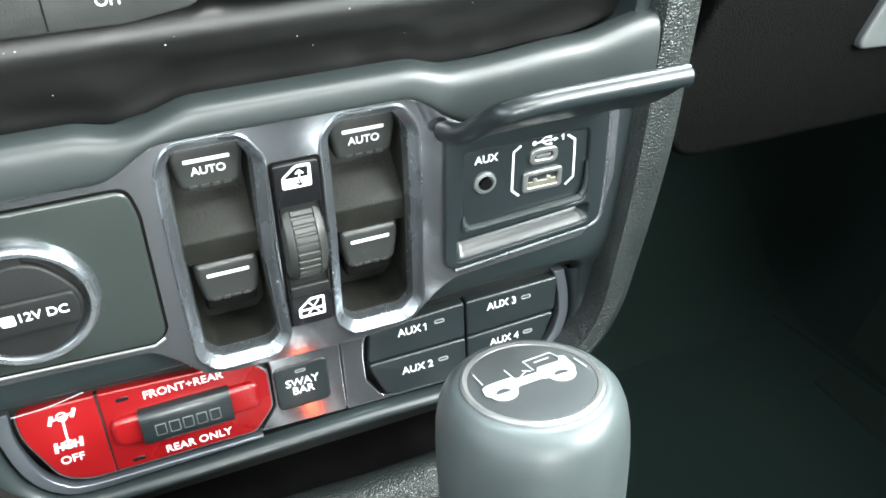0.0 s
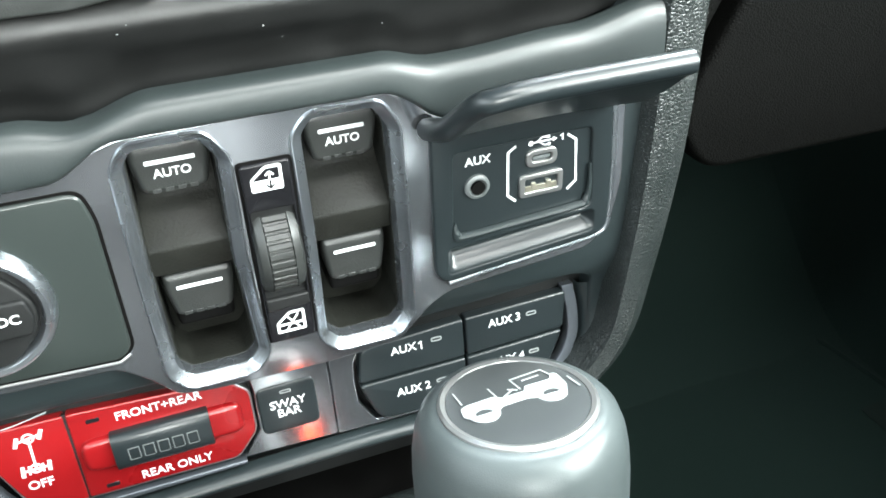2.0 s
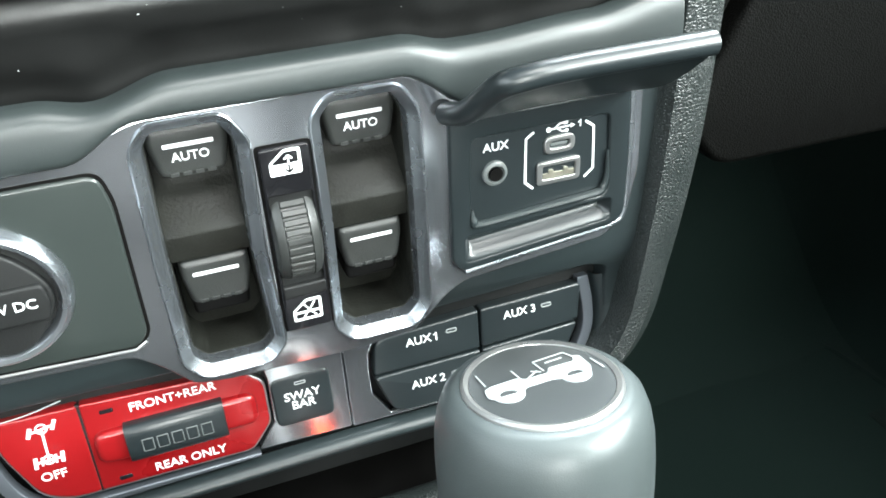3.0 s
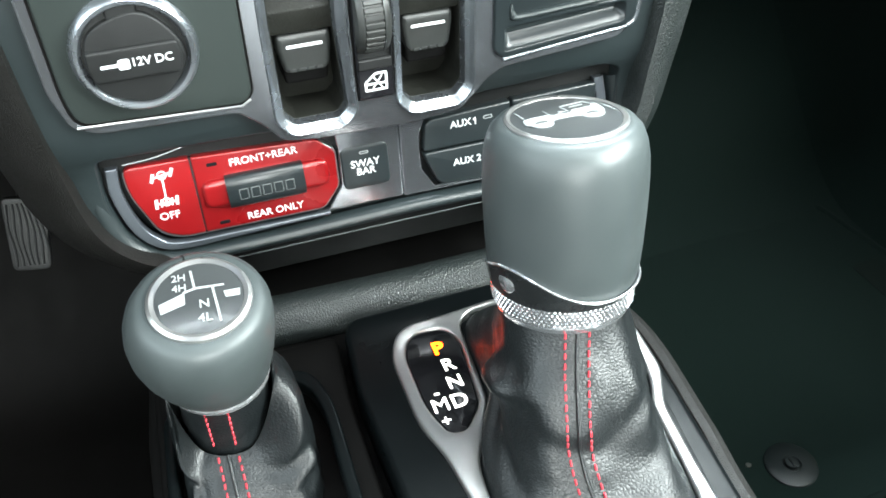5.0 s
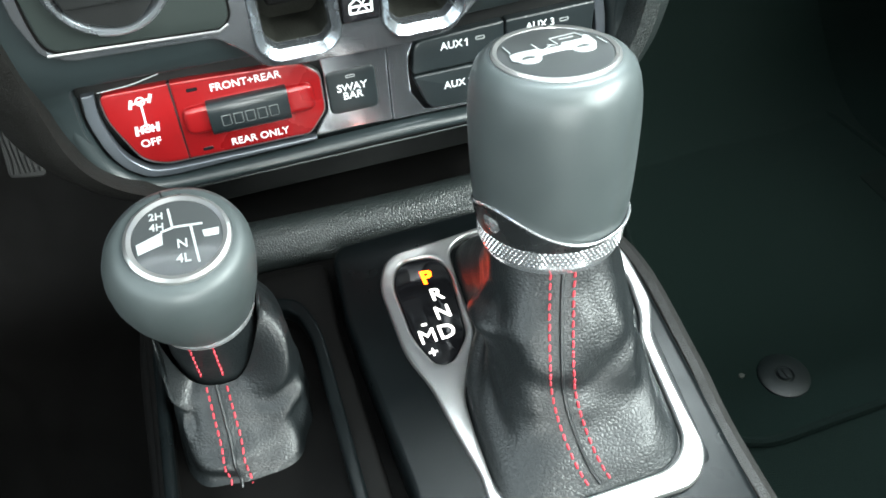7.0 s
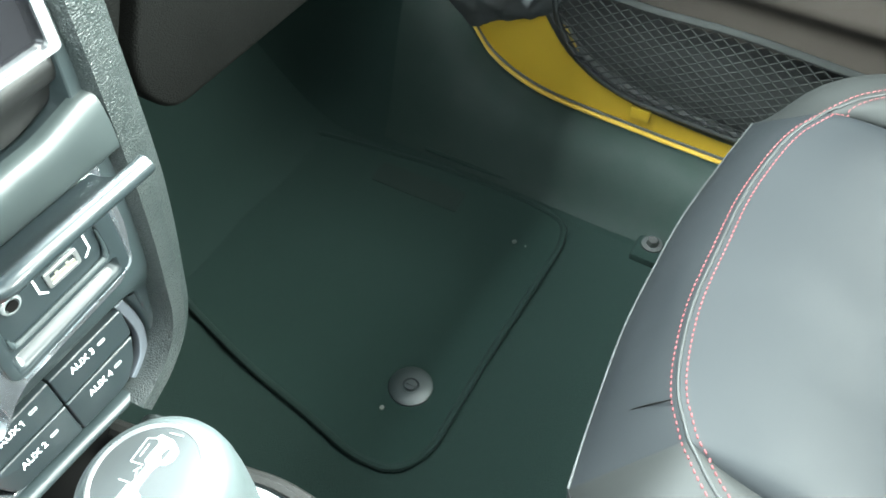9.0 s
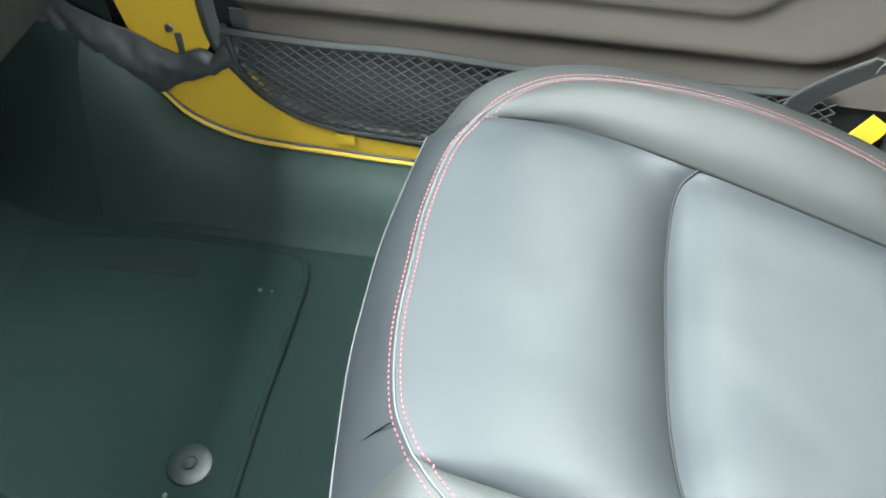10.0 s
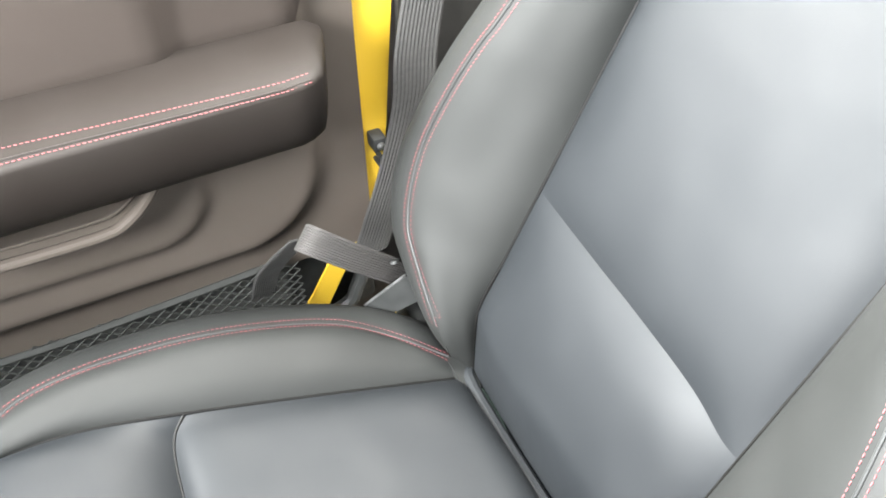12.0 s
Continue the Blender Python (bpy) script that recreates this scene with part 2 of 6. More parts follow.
def letters(text, x, y, size, high, m, bold=0.012, turn=0.0, space=1.0):
    """Raised writing centred at x, y (mm) with capitals of that height (mm)."""
    cu = bpy.data.curves.new("letters", "FONT")
    cu.body, cu.align_x, cu.align_y = text, "CENTER", "CENTER"
    cu.size, cu.extrude, cu.offset, cu.resolution_u = size / 0.70 / 1000, 0.00012, bold * size / 1000, 3
    cu.space_character = space
    return curve_mesh(cu, m @ Matrix.Translation((x / 1000, y / 1000, high / 1000)) @ Matrix.Rotation(radians(turn), 4, "Z"))


def merged(*bms):
    out = bmesh.new()
    for b in bms:
        me = bpy.data.meshes.new("temporary")
        b.to_mesh(me)
        b.free()
        out.from_mesh(me)
        bpy.data.meshes.remove(me)
    return out


def strip2(a, b, w):
    """A straight bar between two points as an outline (mm)."""
    a, b = Vector(a), Vector(b)
    n = (b - a).normalized()
    n = Vector((-n.y, n.x)) * w / 2
    return [tuple(a + n), tuple(a - n), tuple(b - n), tuple(b + n)]


def bars(segments, w, high, m):
    return merged(*[plate([strip2(a, b, w)], high, high + 0.2, 0.02, m, 0) for a, b in segments])


def lathe(profile, seg, m, warp=None):
    """Turns (radius, height) pairs in metres about local z; warp(angle, radius, height) may bend them."""
    bm = bmesh.new()
    rings = []
    for r, h in profile:
        ring = []
        for k in range(seg):
            a = 2 * math.pi * k / seg
            rr, hh = warp(a, r, h) if warp else (r, h)
            ring.append(bm.verts.new(m @ Vector((rr * math.cos(a), rr * math.sin(a), hh))))
        rings.append(ring)
    for lo, hi in zip(rings, rings[1:]):
        for k in range(seg):
            bm.faces.new((lo[k], lo[(k + 1) % seg], hi[(k + 1) % seg], hi[k]))
    bm.faces.new(rings[0][::-1])
    bm.faces.new(rings[-1])
    bmesh.ops.recalc_face_normals(bm, faces=bm.faces)
    return bm


def smooth(pts, n=8, closed=False):
    """Catmull-Rom through the points, n steps a span."""
    pts = [Vector(p) for p in pts]
    out, count = [], len(pts)
    for i in range(count if closed else count - 1):
        p1, p2 = pts[i], pts[(i + 1) % count]
        p0 = pts[i - 1] if closed or i > 0 else p1 * 2 - p2
        p3 = pts[(i + 2) % count] if closed or i + 2 < count else p2 * 2 - p1
        for k in range(n):
            t = k / n
            out.append(0.5 * (2 * p1 + (p2 - p0) * t + (2 * p0 - 5 * p1 + 4 * p2 - p3) * t * t + (3 * p1 - p0 - 3 * p2 + p3) * t ** 3))
    if not closed:
        out.append(pts[-1])
    return out


def resample(pts, n):
    """n points at even steps of length along a polyline."""
    pts = [Vector(p) for p in pts]
    run = [0.0]
    for a, b in zip(pts, pts[1:]):
        run.append(run[-1] + (b - a).length)
    out, j = [], 0
    for k in range(n):
        d = run[-1] * k / (n - 1)
        while j < len(run) - 2 and run[j + 1] < d:
            j += 1
        t = (d - run[j]) / max(1e-9, run[j + 1] - run[j])
        out.append(pts[j].lerp(pts[j + 1], min(1, max(0, t))))
    return out


def tube(pts, r, seg=8, closed=False, flatten=1.0):
    """A round cord along points in metres."""
    bm = bmesh.new()
    rings = []
    count = len(pts)
    side = None
    for i, p in enumerate(pts):
        a = pts[i - 1] if i or closed else p
        b = pts[(i + 1) % count] if i < count - 1 or closed else p
        d = (Vector(b) - Vector(a)).normalized()
        if side is None:
            side = d.orthogonal().normalized()
        side = (side - d * side.dot(d)).normalized()
        up = d.cross(side)
        rr = r[i] if isinstance(r, (list, tuple)) else r
        rings.append([bm.verts.new(Vector(p) + (side * math.cos(2 * math.pi * k / seg) + up * math.sin(2 * math.pi * k / seg) * flatten) * rr) for k in range(seg)])
    pairs = list(zip(rings, rings[1:])) + ([(rings[-1], rings[0])] if closed else [])
    for lo, hi in pairs:
        for k in range(seg):
            bm.faces.new((lo[k], lo[(k + 1) % seg], hi[(k + 1) % seg], hi[k]))
    if not closed:
        bm.faces.new(rings[0][::-1])
        bm.faces.new(rings[-1])
    bmesh.ops.recalc_face_normals(bm, faces=bm.faces)
    return bm


def sheet(rows, thick=0.0, wrap=False):
    """A surface through rows of points, with thickness on its back."""
    bm = bmesh.new()
    vs = [[bm.verts.new(p) for p in row] for row in rows]
    for a, b in zip(vs, vs[1:]):
        n = len(a)
        for k in range(n if wrap else n - 1):
            bm.faces.new((a[k], a[(k + 1) % n], b[(k + 1) % n], b[k]))
    bm.normal_update()
    if thick:
        bmesh.ops.solidify(bm, geom=bm.faces[:], thickness=thick)
    return bm


def extrude_x(profile, x0, x1, bevel=0.0):
    """A solid with the closed profile (y, z) in metres, from x0 to x1."""
    bm = bmesh.new()
    f = bm.faces.new([bm.verts.new((x0, y, z)) for y, z in profile])
    got = bmesh.ops.extrude_face_region(bm, geom=[f])
    for v in got["geom"]:
        if isinstance(v, bmesh.types.BMVert):
            v.co.x = x1
    bmesh.ops.recalc_face_normals(bm, faces=bm.faces)
    if bevel:
        bmesh.ops.bevel(bm, geom=bm.edges[:], offset=bevel, segments=2, affect="EDGES", profile=0.5)
    return bm


def rbox(x0, x1, y0, y1, z0, z1, bevel=0.002, seg=2):
    bm = bmesh.new()
    bmesh.ops.create_cube(bm, size=1)
    for v in bm.verts:
        v.co = ((x0 + x1) / 2 + v.co.x * (x1 - x0), (y0 + y1) / 2 + v.co.y * (y1 - y0), (z0 + z1) / 2 + v.co.z * (z1 - z0))
    if bevel:
        bmesh.ops.bevel(bm, geom=bm.edges[:], offset=bevel, segments=seg, affect="EDGES", profile=0.5)
    return bm


def stitches(pts, normals, length, gap, r, lift=0.0003):
    """Small thread dashes along a polyline, lying on the surface."""
    bm = bmesh.new()
    total = sum((Vector(b) - Vector(a)).length for a, b in zip(pts, pts[1:]))
    n = max(2, int(total / gap))
    even = resample(pts, n * 2 + 1)
    en = resample(normals, n * 2 + 1)
    for k in range(n):
        c, d = even[2 * k + 1], (even[2 * k + 2] - even[2 * k]).normalized()
        up = en[2 * k + 1].normalized()
        side = d.cross(up).normalized()
        d = (d + side * 0.10 * (1 if k % 2 else 0.6)).normalized()
        for s in (-1,):
            ring = []
            for e in (-length / 2, -length / 3, length / 3, length / 2):
                w = r * (0.45 if abs(e) > length * 0.4 else 1.0)
                base = c + d * e + up * (lift if abs(e) < length * 0.4 else -r * 0.5)
                ring.append([bm.verts.new(base + side * w), bm.verts.new(base + up * w), bm.verts.new(base - side * w)])
            for a, b in zip(ring, ring[1:]):
                for j in range(2):
                    bm.faces.new((a[j], a[j + 1], b[j + 1], b[j]))
    return bm


def step(t):
    t = min(1, max(0, t))
    return t * t * (3 - 2 * t)


def mirror_x(pts, centre):
    return [Vector((2 * centre - p[0], p[1], p[2])) for p in pts]


# cabin shell: plain walls that close the place
def shell_wall(name, bm, material, label):
    return thing(name, bm, material, (0, 0, 0), label, "wall", kind="structure")


def ring_wall(x, y0, y1, z0, z1, hole):
    """An upright side wall at x with a window opening (y and z in metres)."""
    m = Matrix(((0, 0, 1, x), (1, 0, 0, 0), (0, 1, 0, 0), (0, 0, 0, 1)))
    return plate([[(y0 * 1000, z0 * 1000), (y1 * 1000, z0 * 1000), (y1 * 1000, z1 * 1000), (y0 * 1000, z1 * 1000)], box2(*[v * 1000 for v in hole], 40)], -15, 15, 3, m)


shell_wall("wall_left", ring_wall(-0.80, -1.95, 0.62, -0.02, 1.22, (-1.0, 0.76, 0.25, 1.14)), LINER, "dark inner side of the cabin with a window opening")
shell_wall("wall_right", ring_wall(0.86, -1.95, 0.62, -0.02, 1.22, (-1.5, 0.80, 0.25, 1.14)), LINER, "dark inner side of the cabin with a window opening")
back = Matrix(((1, 0, 0, 0), (0, 0, 1, -1.94), (0, 1, 0, 0), (0, 0, 0, 1)))
shell_wall("wall_rear", plate([[(-780, -20), (840, -20), (840, 1220), (-780, 1220)], box2(-600, 780, 660, 1150, 50)], -15, 15, 3, back), LINER, "dark tailgate wall with a window opening")
# the hole in the unseen roof is invented to suit the overhead fill
thing("ceiling", plate([[(-820, -1960), (880, -1960), (880, 40), (-820, 40)], box2(-560, -560, 560, -280, 60)], 1220, 1250, 4, flat(0)), LINER, (0, 0, 1.22), "dark cloth roof lining with an added opening for the fill light", "ceiling", kind="structure")
thing("wall_front", rbox(-0.82, 0.88, 0.60, 0.63, -0.02, 0.80, 0.004), CARPET, (0, 0.6, 0), "black carpeted bulkhead under the dashboard", "wall", kind="structure")

# dashboard: a plain soft pad above and beside the centre stack
dash = root("dashboard", (0, 0.3, 0.45), "black grained dashboard with a glovebox over the passenger footwell", "dashboard")
prof = [(0.06, 0.600), (0.02, 0.64), (0.03, 0.76), (0.12, 0.80), (0.58, 0.82), (0.58, 0.62), (0.16, 0.60)]
part("dash_pad", extrude_x(prof, -0.76, 0.15, 0.012), GRAIN, dash)
part("dash_pad", extrude_x([(y + 0.10 * (y < 0.3), z) for y, z in prof], 0.152, 0.82, 0.012), MATTE, dash, "set-back dashboard top over the glovebox")
GLOVE = Matrix.Translation((0, 0.100, 0)) @ facing(0.0)
glove = part("glovebox", plate([fillet([(224, 452), (250, 502), (270, 545), (276, 600), (740, 600), (740, 420), (720, 400), (240, 405), (222, 430)], 14)], -60, 0, 5, GLOVE, 4), GLOVESKIN, dash, "grained glovebox lid, coloured near-black for shade")
part("glovebox_pull", plate([fillet([(347, 457), (430, 452), (432, 510), (372, 512)], 8)], -2, 5, 2, GLOVE, 3), JACK, glove, "pale grey glovebox pull")
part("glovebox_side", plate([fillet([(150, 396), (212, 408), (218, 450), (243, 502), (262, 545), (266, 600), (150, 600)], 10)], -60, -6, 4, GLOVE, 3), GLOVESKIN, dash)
part("driver_knee_pad", extrude_x([(0.14, 0.600), (0.10, 0.52), (0.11, 0.44), (0.20, 0.38), (0.45, 0.38), (0.50, 0.60)], -0.74, -0.146, 0.012), GRAIN, dash)

# centre stack
stack = root("centre_stack", (0, 0.03, 0.385), "black centre stack with switch panels and dark chrome bezel", "control panel")
F0 = facing(0.0)
WELL_L = fillet([(-35, 437.5), (-15, 437.5), (-10.2, 443), (-12, 482, 1), (-11, 516), (-16, 524), (-36, 524), (-39.8, 518.5), (-40.5, 482, 1), (-40, 443.5)], 2.6)
WELL_R = fillet([(15.5, 437.5), (36, 437.5), (41, 443.5), (41, 482, 1), (40.3, 516), (35.5, 524), (15, 524), (10.6, 518.5), (11, 482, 1), (10.3, 443.5)], 2.6)


def shrink(outline, d):
    """The outline pulled in by d mm."""
    out, n = [], len(outline)
    area = sum(outline[i][0] * outline[(i + 1) % n][1] - outline[(i + 1) % n][0] * outline[i][1] for i in range(n))
    s = 1 if area > 0 else -1
    for i in range(n):
        a, b = Vector(outline[i - 1]), Vector(outline[(i + 1) % n])
        t = (b - a).normalized()
        out.append((outline[i][0] - t.y * d * s, outline[i][1] + t.x * d * s))
    return out


ROW_HOLE = fillet([(-114, 437), (-24, 434.5), (12, 433), (60, 435), (108, 438), (118, 434), (119, 404), (112, 391), (100, 385), (-92, 384), (-104, 388), (-112, 399), (-115.5, 414)], 4)
BODY = fillet([(-131.5, 600), (-131, 489), (-129.5, 458), (-126.5, 432), (-124, 413), (-118, 398), (-106, 386), (-54, 380), (49, 376), (98, 378), (108, 386), (118, 397), (124.5, 413), (127, 432), (129.5, 460), (131.2, 490), (132, 600)], 6)
BAND_HOLE = fillet([(-126, 527, 2), (-58, 527, 8), (-42, 531, 8), (34, 531, 10), (56, 527, 8), (92, 529, 14), (112, 532, 12), (124, 538, 8), (127, 599, 2), (-126, 599, 2)], 4)
shape = plate([BODY, WELL_L, WELL_R, ROW_HOLE, BAND_HOLE], -45, -2, 1.5, F0)
for k in range(12):
    bmesh.ops.bisect_plane(shape, geom=shape.verts[:] + shape.edges[:] + shape.faces[:], plane_co=(0, 0, 0.372 + 0.007 * k), plane_no=(0, 0, 1))
for v in shape.verts:
    if v.co.y < 0.012:
        u = min(1.0, max(0.0, (0.449 - v.co.z) / 0.024))
        v.co.y += 0.006 * u * u * (3 - 2 * u) + 0.5 * max(0.0, 0.393 - v.co.z)
part("housing", shape, HOUSING, stack, angle=20)
part("backing", plate([BODY], -50, -46, 0.5, F0), MATTE, stack)
BEZEL = fillet([(-121, 519), (-57, 519.5), (-47, 525), (-38, 528), (37, 528.5), (46, 524.5), (54, 517), (62, 514), (121, 514), (122.5, 480), (119, 461), (110, 453.5), (56, 449), (49, 445), (37, 431.5), (14, 429.8), (-28, 431), (-40, 433), (-47.5, 443), (-56, 450.5), (-108, 452.5), (-117, 457), (-121, 472)], 3)
shape = plate([BEZEL, shrink(WELL_L, -1.6), shrink(WELL_R, -1.6), fillet([(55, 455.6), (112, 460.6), (112, 472.4), (55, 467.4)], 1)], -4, 1.2, 0.9, F0)
for z in (0.452, 0.449, 0.446, 0.443, 0.440, 0.437, 0.434):
    bmesh.ops.bisect_plane(shape, geom=shape.verts[:] + shape.edges[:] + shape.faces[:], plane_co=(0, 0, z), plane_no=(0, 0, 1))
for v in shape.verts:
    v.co.y += 3.4 * max(0.0, 0.452 - v.co.z) ** 2
bezel = part("switch_bezel", shape, SILVER, stack, "dark satin chrome bezel round the window switches", angle=12)
# reflection along the bezel's rolled top edge, drawn as a chrome thread
part("bezel_bright_line", tube([F0 @ Vector((p[0] / 1000, p[1] / 1000, 0.0009)) for p in BEZEL if p[1] > 505], 0.0003, 6), CHROME, bezel, "thin chrome line imitating the reflection on the bezel's top edge")
RIM_STEPS = ((-2.4, -3), (-2.5, 1.1), (-2.35, 1.6), (-2.0, 1.9), (-1.6, 1.8), (0.5, -0.5), (0.9, -0.7), (1.4, -1.2), (1.6, -2.0), (2.3, -8.0), (-2.4, -3))
for well in (WELL_L, WELL_R):
    rings = [[F0 @ Vector((p[0] / 1000, p[1] / 1000, z / 1000)) for p in shrink(well, d)] for d, z in RIM_STEPS]
    part("well_rim", sheet(rings, 0, wrap=True), RIM, bezel, "bright chrome rim round a switch well", angle=22)
    part("well_liner", plate([shrink(well, 0.5), shrink(well, 2.3)], -40, -5.5, 0.3, F0), CRADLE, stack, "black switch well")


def window_switch(cx):
    x0, x1 = cx - 13.2, cx + 13.2
    base = [(0.040, 0.524), (0.024, 0.524), (0.022, 0.508), (0.017, 0.498), (0.008, 0.489), (0.0055, 0.486), (0.0065, 0.4765), (0.020, 0.474), (0.024, 0.450), (0.024, 0.438), (0.040, 0.438)]
    sw = part("switch_cradle", extrude_x(base, x0 / 1000, x1 / 1000, 0.0008), CRADLE, stack, "dusty black scooped switch cradle")
    for k, (z0, z1, front, half0, half1) in enumerate(((504.4, 521.0, 7.0, 11.6, 9.6), (459.2, 475.8, 6.6, 10.8, 9.0))):
        out = fillet([(cx - half1, z0, 2.5), (cx + half1, z0, 2.5), (cx + half0, z1 - 6, 2), (cx + half0, z1, 2), (cx - half0, z1, 2), (cx - half0, z1 - 6, 2)], 2)
        pad = part("rocker", plate([out], -24, -front, 2.2, F0, 4), SWITCH, stack, "dark grey window switch paddle")
        zb = 515.0 if k == 0 else 470.8
        part("white_line", plate([box2(cx - 7.2, zb - 0.65, cx + 7.2, zb + 0.65, 0.3)], -front - 0.1, -front + 0.15, 0.02, F0, 0), WHITE, pad)
        for j in range(4):
            xx = cx - 5.4 + j * 3.6
            part("grip_notch", plate([box2(xx - 1.3, z0 + 0.6, xx + 1.3, z0 + 1.9, 0.3)], -front - 0.9, -front + 0.05, 0.1, F0, 0), SWITCH, pad)
        if k == 1:
            part("rocker_foot", plate([fillet([(cx - 9.0, 452.5), (cx + 9.0, 452.5), (cx + 9.8, 462), (cx - 9.8, 462)], 2)], -26, -10.5, 1.5, F0, 2), DULLBLACK, pad, "black lower step of the switch paddle")
        if k == 0:
            part("lettering", letters("AUTO", cx + 0.1, 511.2, 2.75, -front + 0.1, F0, 0.010), WHITE, pad)


window_switch(-25.6)
window_switch(25.6)

part("strip_gap", plate([box2(-8.5, 446.2, 8.3, 513.9, 1.6)], -3, 1.5, 0.1, F0, 0), DULLBLACK, stack)
mid = part("lock_strip", plate([box2(-7.6, 447, 7.4, 513, 1.2), box2(-6.6, 464.5, 6.6, 497.5, 1.0)], -3, 3.0, 0.6, F0), GLOSS, stack, "gloss black strip with window symbols")
part("lower_cap", plate([box2(-7.0, 460.2, 7.0, 464.8, 0.8)], -2, 3.5, 0.7, F0), MATTE, mid)
part("roller_back", plate([box2(-7.3, 462, 7.2, 500, 1)], -6, 1.6, 0.3, F0), MATTE, mid)


def window_symbol(cz, crossed):
    frame_out = fillet([(-5.0, cz - 4.0), (4.6, cz - 4.0), (4.6, cz + 4.2), (-0.4, cz + 4.2), (-5.0, cz + 0.2)], 0.7, 2)
    frame_in = fillet([(-4.1, cz - 0.4), (3.7, cz - 0.4), (3.7, cz + 3.3), (-0.1, cz + 3.3), (-4.1, cz + 0.1)], 0.4, 2)
    low_in = fillet([(-4.1, cz - 3.1), (3.7, cz - 3.1), (3.7, cz - 1.2), (-4.1, cz - 1.2)], 0.3, 2)
    if crossed:
        part("window_symbol", merged(plate([frame_out, frame_in, low_in], 3.0, 3.2, 0.02, F0, 0), bars([((-1.6, cz - 2.8), (2.4, cz + 2.8)), ((2.4, cz - 2.8), (-1.6, cz + 2.8))], 0.5, 3.05, F0)), WHITE, mid)
        return
    sign = part("window_symbol", merged(plate([frame_out, frame_in], 3.0, 3.2, 0.02, F0, 0), bars([((0.8, cz - 0.4), (0.8, cz + 1.4)), ((0.8, cz + 2.2), (-0.4, cz + 1.0)), ((0.8, cz + 2.2), (2.0, cz + 1.0))], 0.55, 3.05, F0)), WHITE, mid)
    part("arrow", bars([((0.8, cz - 0.6), (0.8, cz - 3.0)), ((0.8, cz - 3.3), (-0.4, cz - 2.1)), ((0.8, cz - 3.3), (2.0, cz - 2.1))], 0.55, 3.1, F0), DULLBLACK, sign)


window_symbol(508.2, False)
window_symbol(454.6, True)
# thumb roller
WH = Matrix.Translation((0, 0.0085, 0.481)) @ Matrix.Rotation(math.pi / 2, 4, "Y")
roller = part("thumb_roller", lathe([(0.0146, -0.0072), (0.0164, -0.0064), (0.0172, -0.0050), (0.0175, -0.0040), (0.0166, -0.0037), (0.0166, 0.0037), (0.0175, 0.0040), (0.0172, 0.0050), (0.0164, 0.0064), (0.0146, 0.0072)], 48, WH), SWITCH, stack, "ribbed grey thumb roller")
for k in range(13):
    a = radians(-60 + 10 * k)
    c = Vector((0, 0.0085 - 0.0167 * math.cos(a), 0.481 + 0.0167 * math.sin(a)))
    rib = rbox(-0.0038, 0.0038, -0.0008, 0.0008, -0.00105, 0.00105, 0.0003, 1)
    bmesh.ops.transform(rib, matrix=Matrix.Translation(c) @ Matrix.Rotation(-a, 4, "X"), verts=rib.verts)
    part("rib", rib, SWITCH, roller)

# 12 volt panel
twelve = part("socket_panel", plate([fillet([(-116, 470, 6), (-114, 458, 6), (-53, 455, 4), (-49.5, 459, 3), (-49, 505, 3), (-51, 514.5, 4), (-116, 514.5, 2)], 3)], -3, 2.4, 1.0, F0), PANEL, stack, "charcoal panel with a round power socket")
part("panel_gap", plate([fillet([(-117, 470, 6), (-115, 457, 6), (-53, 454, 4), (-48.5, 458.5, 3), (-48, 505.5, 3), (-50.2, 515.4, 4), (-117, 515.4, 2)], 3)], -3, 1.5, 0.1, F0, 0), DULLBLACK, twelve)
part("panel_edge", tube([F0 @ Vector((x / 1000, z / 1000, 0.0022)) for x, z in ((-114.5, 457.2), (-90, 456.0), (-54, 454.2), (-50.4, 456.4))], 0.00055, 6), ALU, twelve, "thin bright lower edge")
part("socket_ring", lathe([(0.0222, 0.0), (0.0220, 0.0022), (0.0212, 0.0042), (0.0203, 0.0048), (0.0190, 0.0046), (0.0180, 0.0030), (0.0176, -0.0002)], 56, F0 @ Matrix.Translation((-0.0872, 0.4838, 0.0022))), RIM, twelve, "bright ring round the socket")
LOBES = [(-87.6 + (16.9 + 0.45 * math.cos(5 * q)) * math.cos(q), 482.6 + (16.9 + 0.45 * math.cos(5 * q)) * math.sin(q)) for q in [2 * math.pi * k / 70 for k in range(70)]]
part("socket_well", plate([disc2(-87.4, 483.4, 18.4, 48)], 1, 4.2, 0.4, F0), MATTE, twelve)
cap = part("socket_cap", plate([LOBES], 2, 6.6, 0.9, F0, 3), MATTE, twelve, "black lobed socket cap with grip bar")
part("hinge", plate([box2(-93.5, 496, -83, 503, 1.2)], 2, 6.0, 0.8, F0), MATTE, twelve)
part("grip_tab", plate([fillet([(-103.4, 488.0), (-72.2, 488.0), (-71.2, 482), (-72.6, 476.0), (-102.8, 476.0), (-104, 482)], 1.5)], 5, 8.3, 0.8, F0), MATTE, cap)
part("lettering", letters("12V DC", -81.9, 482.4, 3.1, 8.4, F0, 0.010), WHITE, cap)
part("key_symbol", merged(bars([((-99.5, 482.2), (-93, 482.2))], 1.2, 8.4, F0), plate([box2(-93.6, 480.3, -89.6, 484.1, 0.8)], 8.3, 8.5, 0.02, F0, 0)), WHITE, cap)

# USB and audio panel, with a finger scoop along its foot
SCOOP = fillet([(56.0, 457.6), (111.0, 462.4), (111.0, 470.6), (56.0, 467.4)], 1.8)
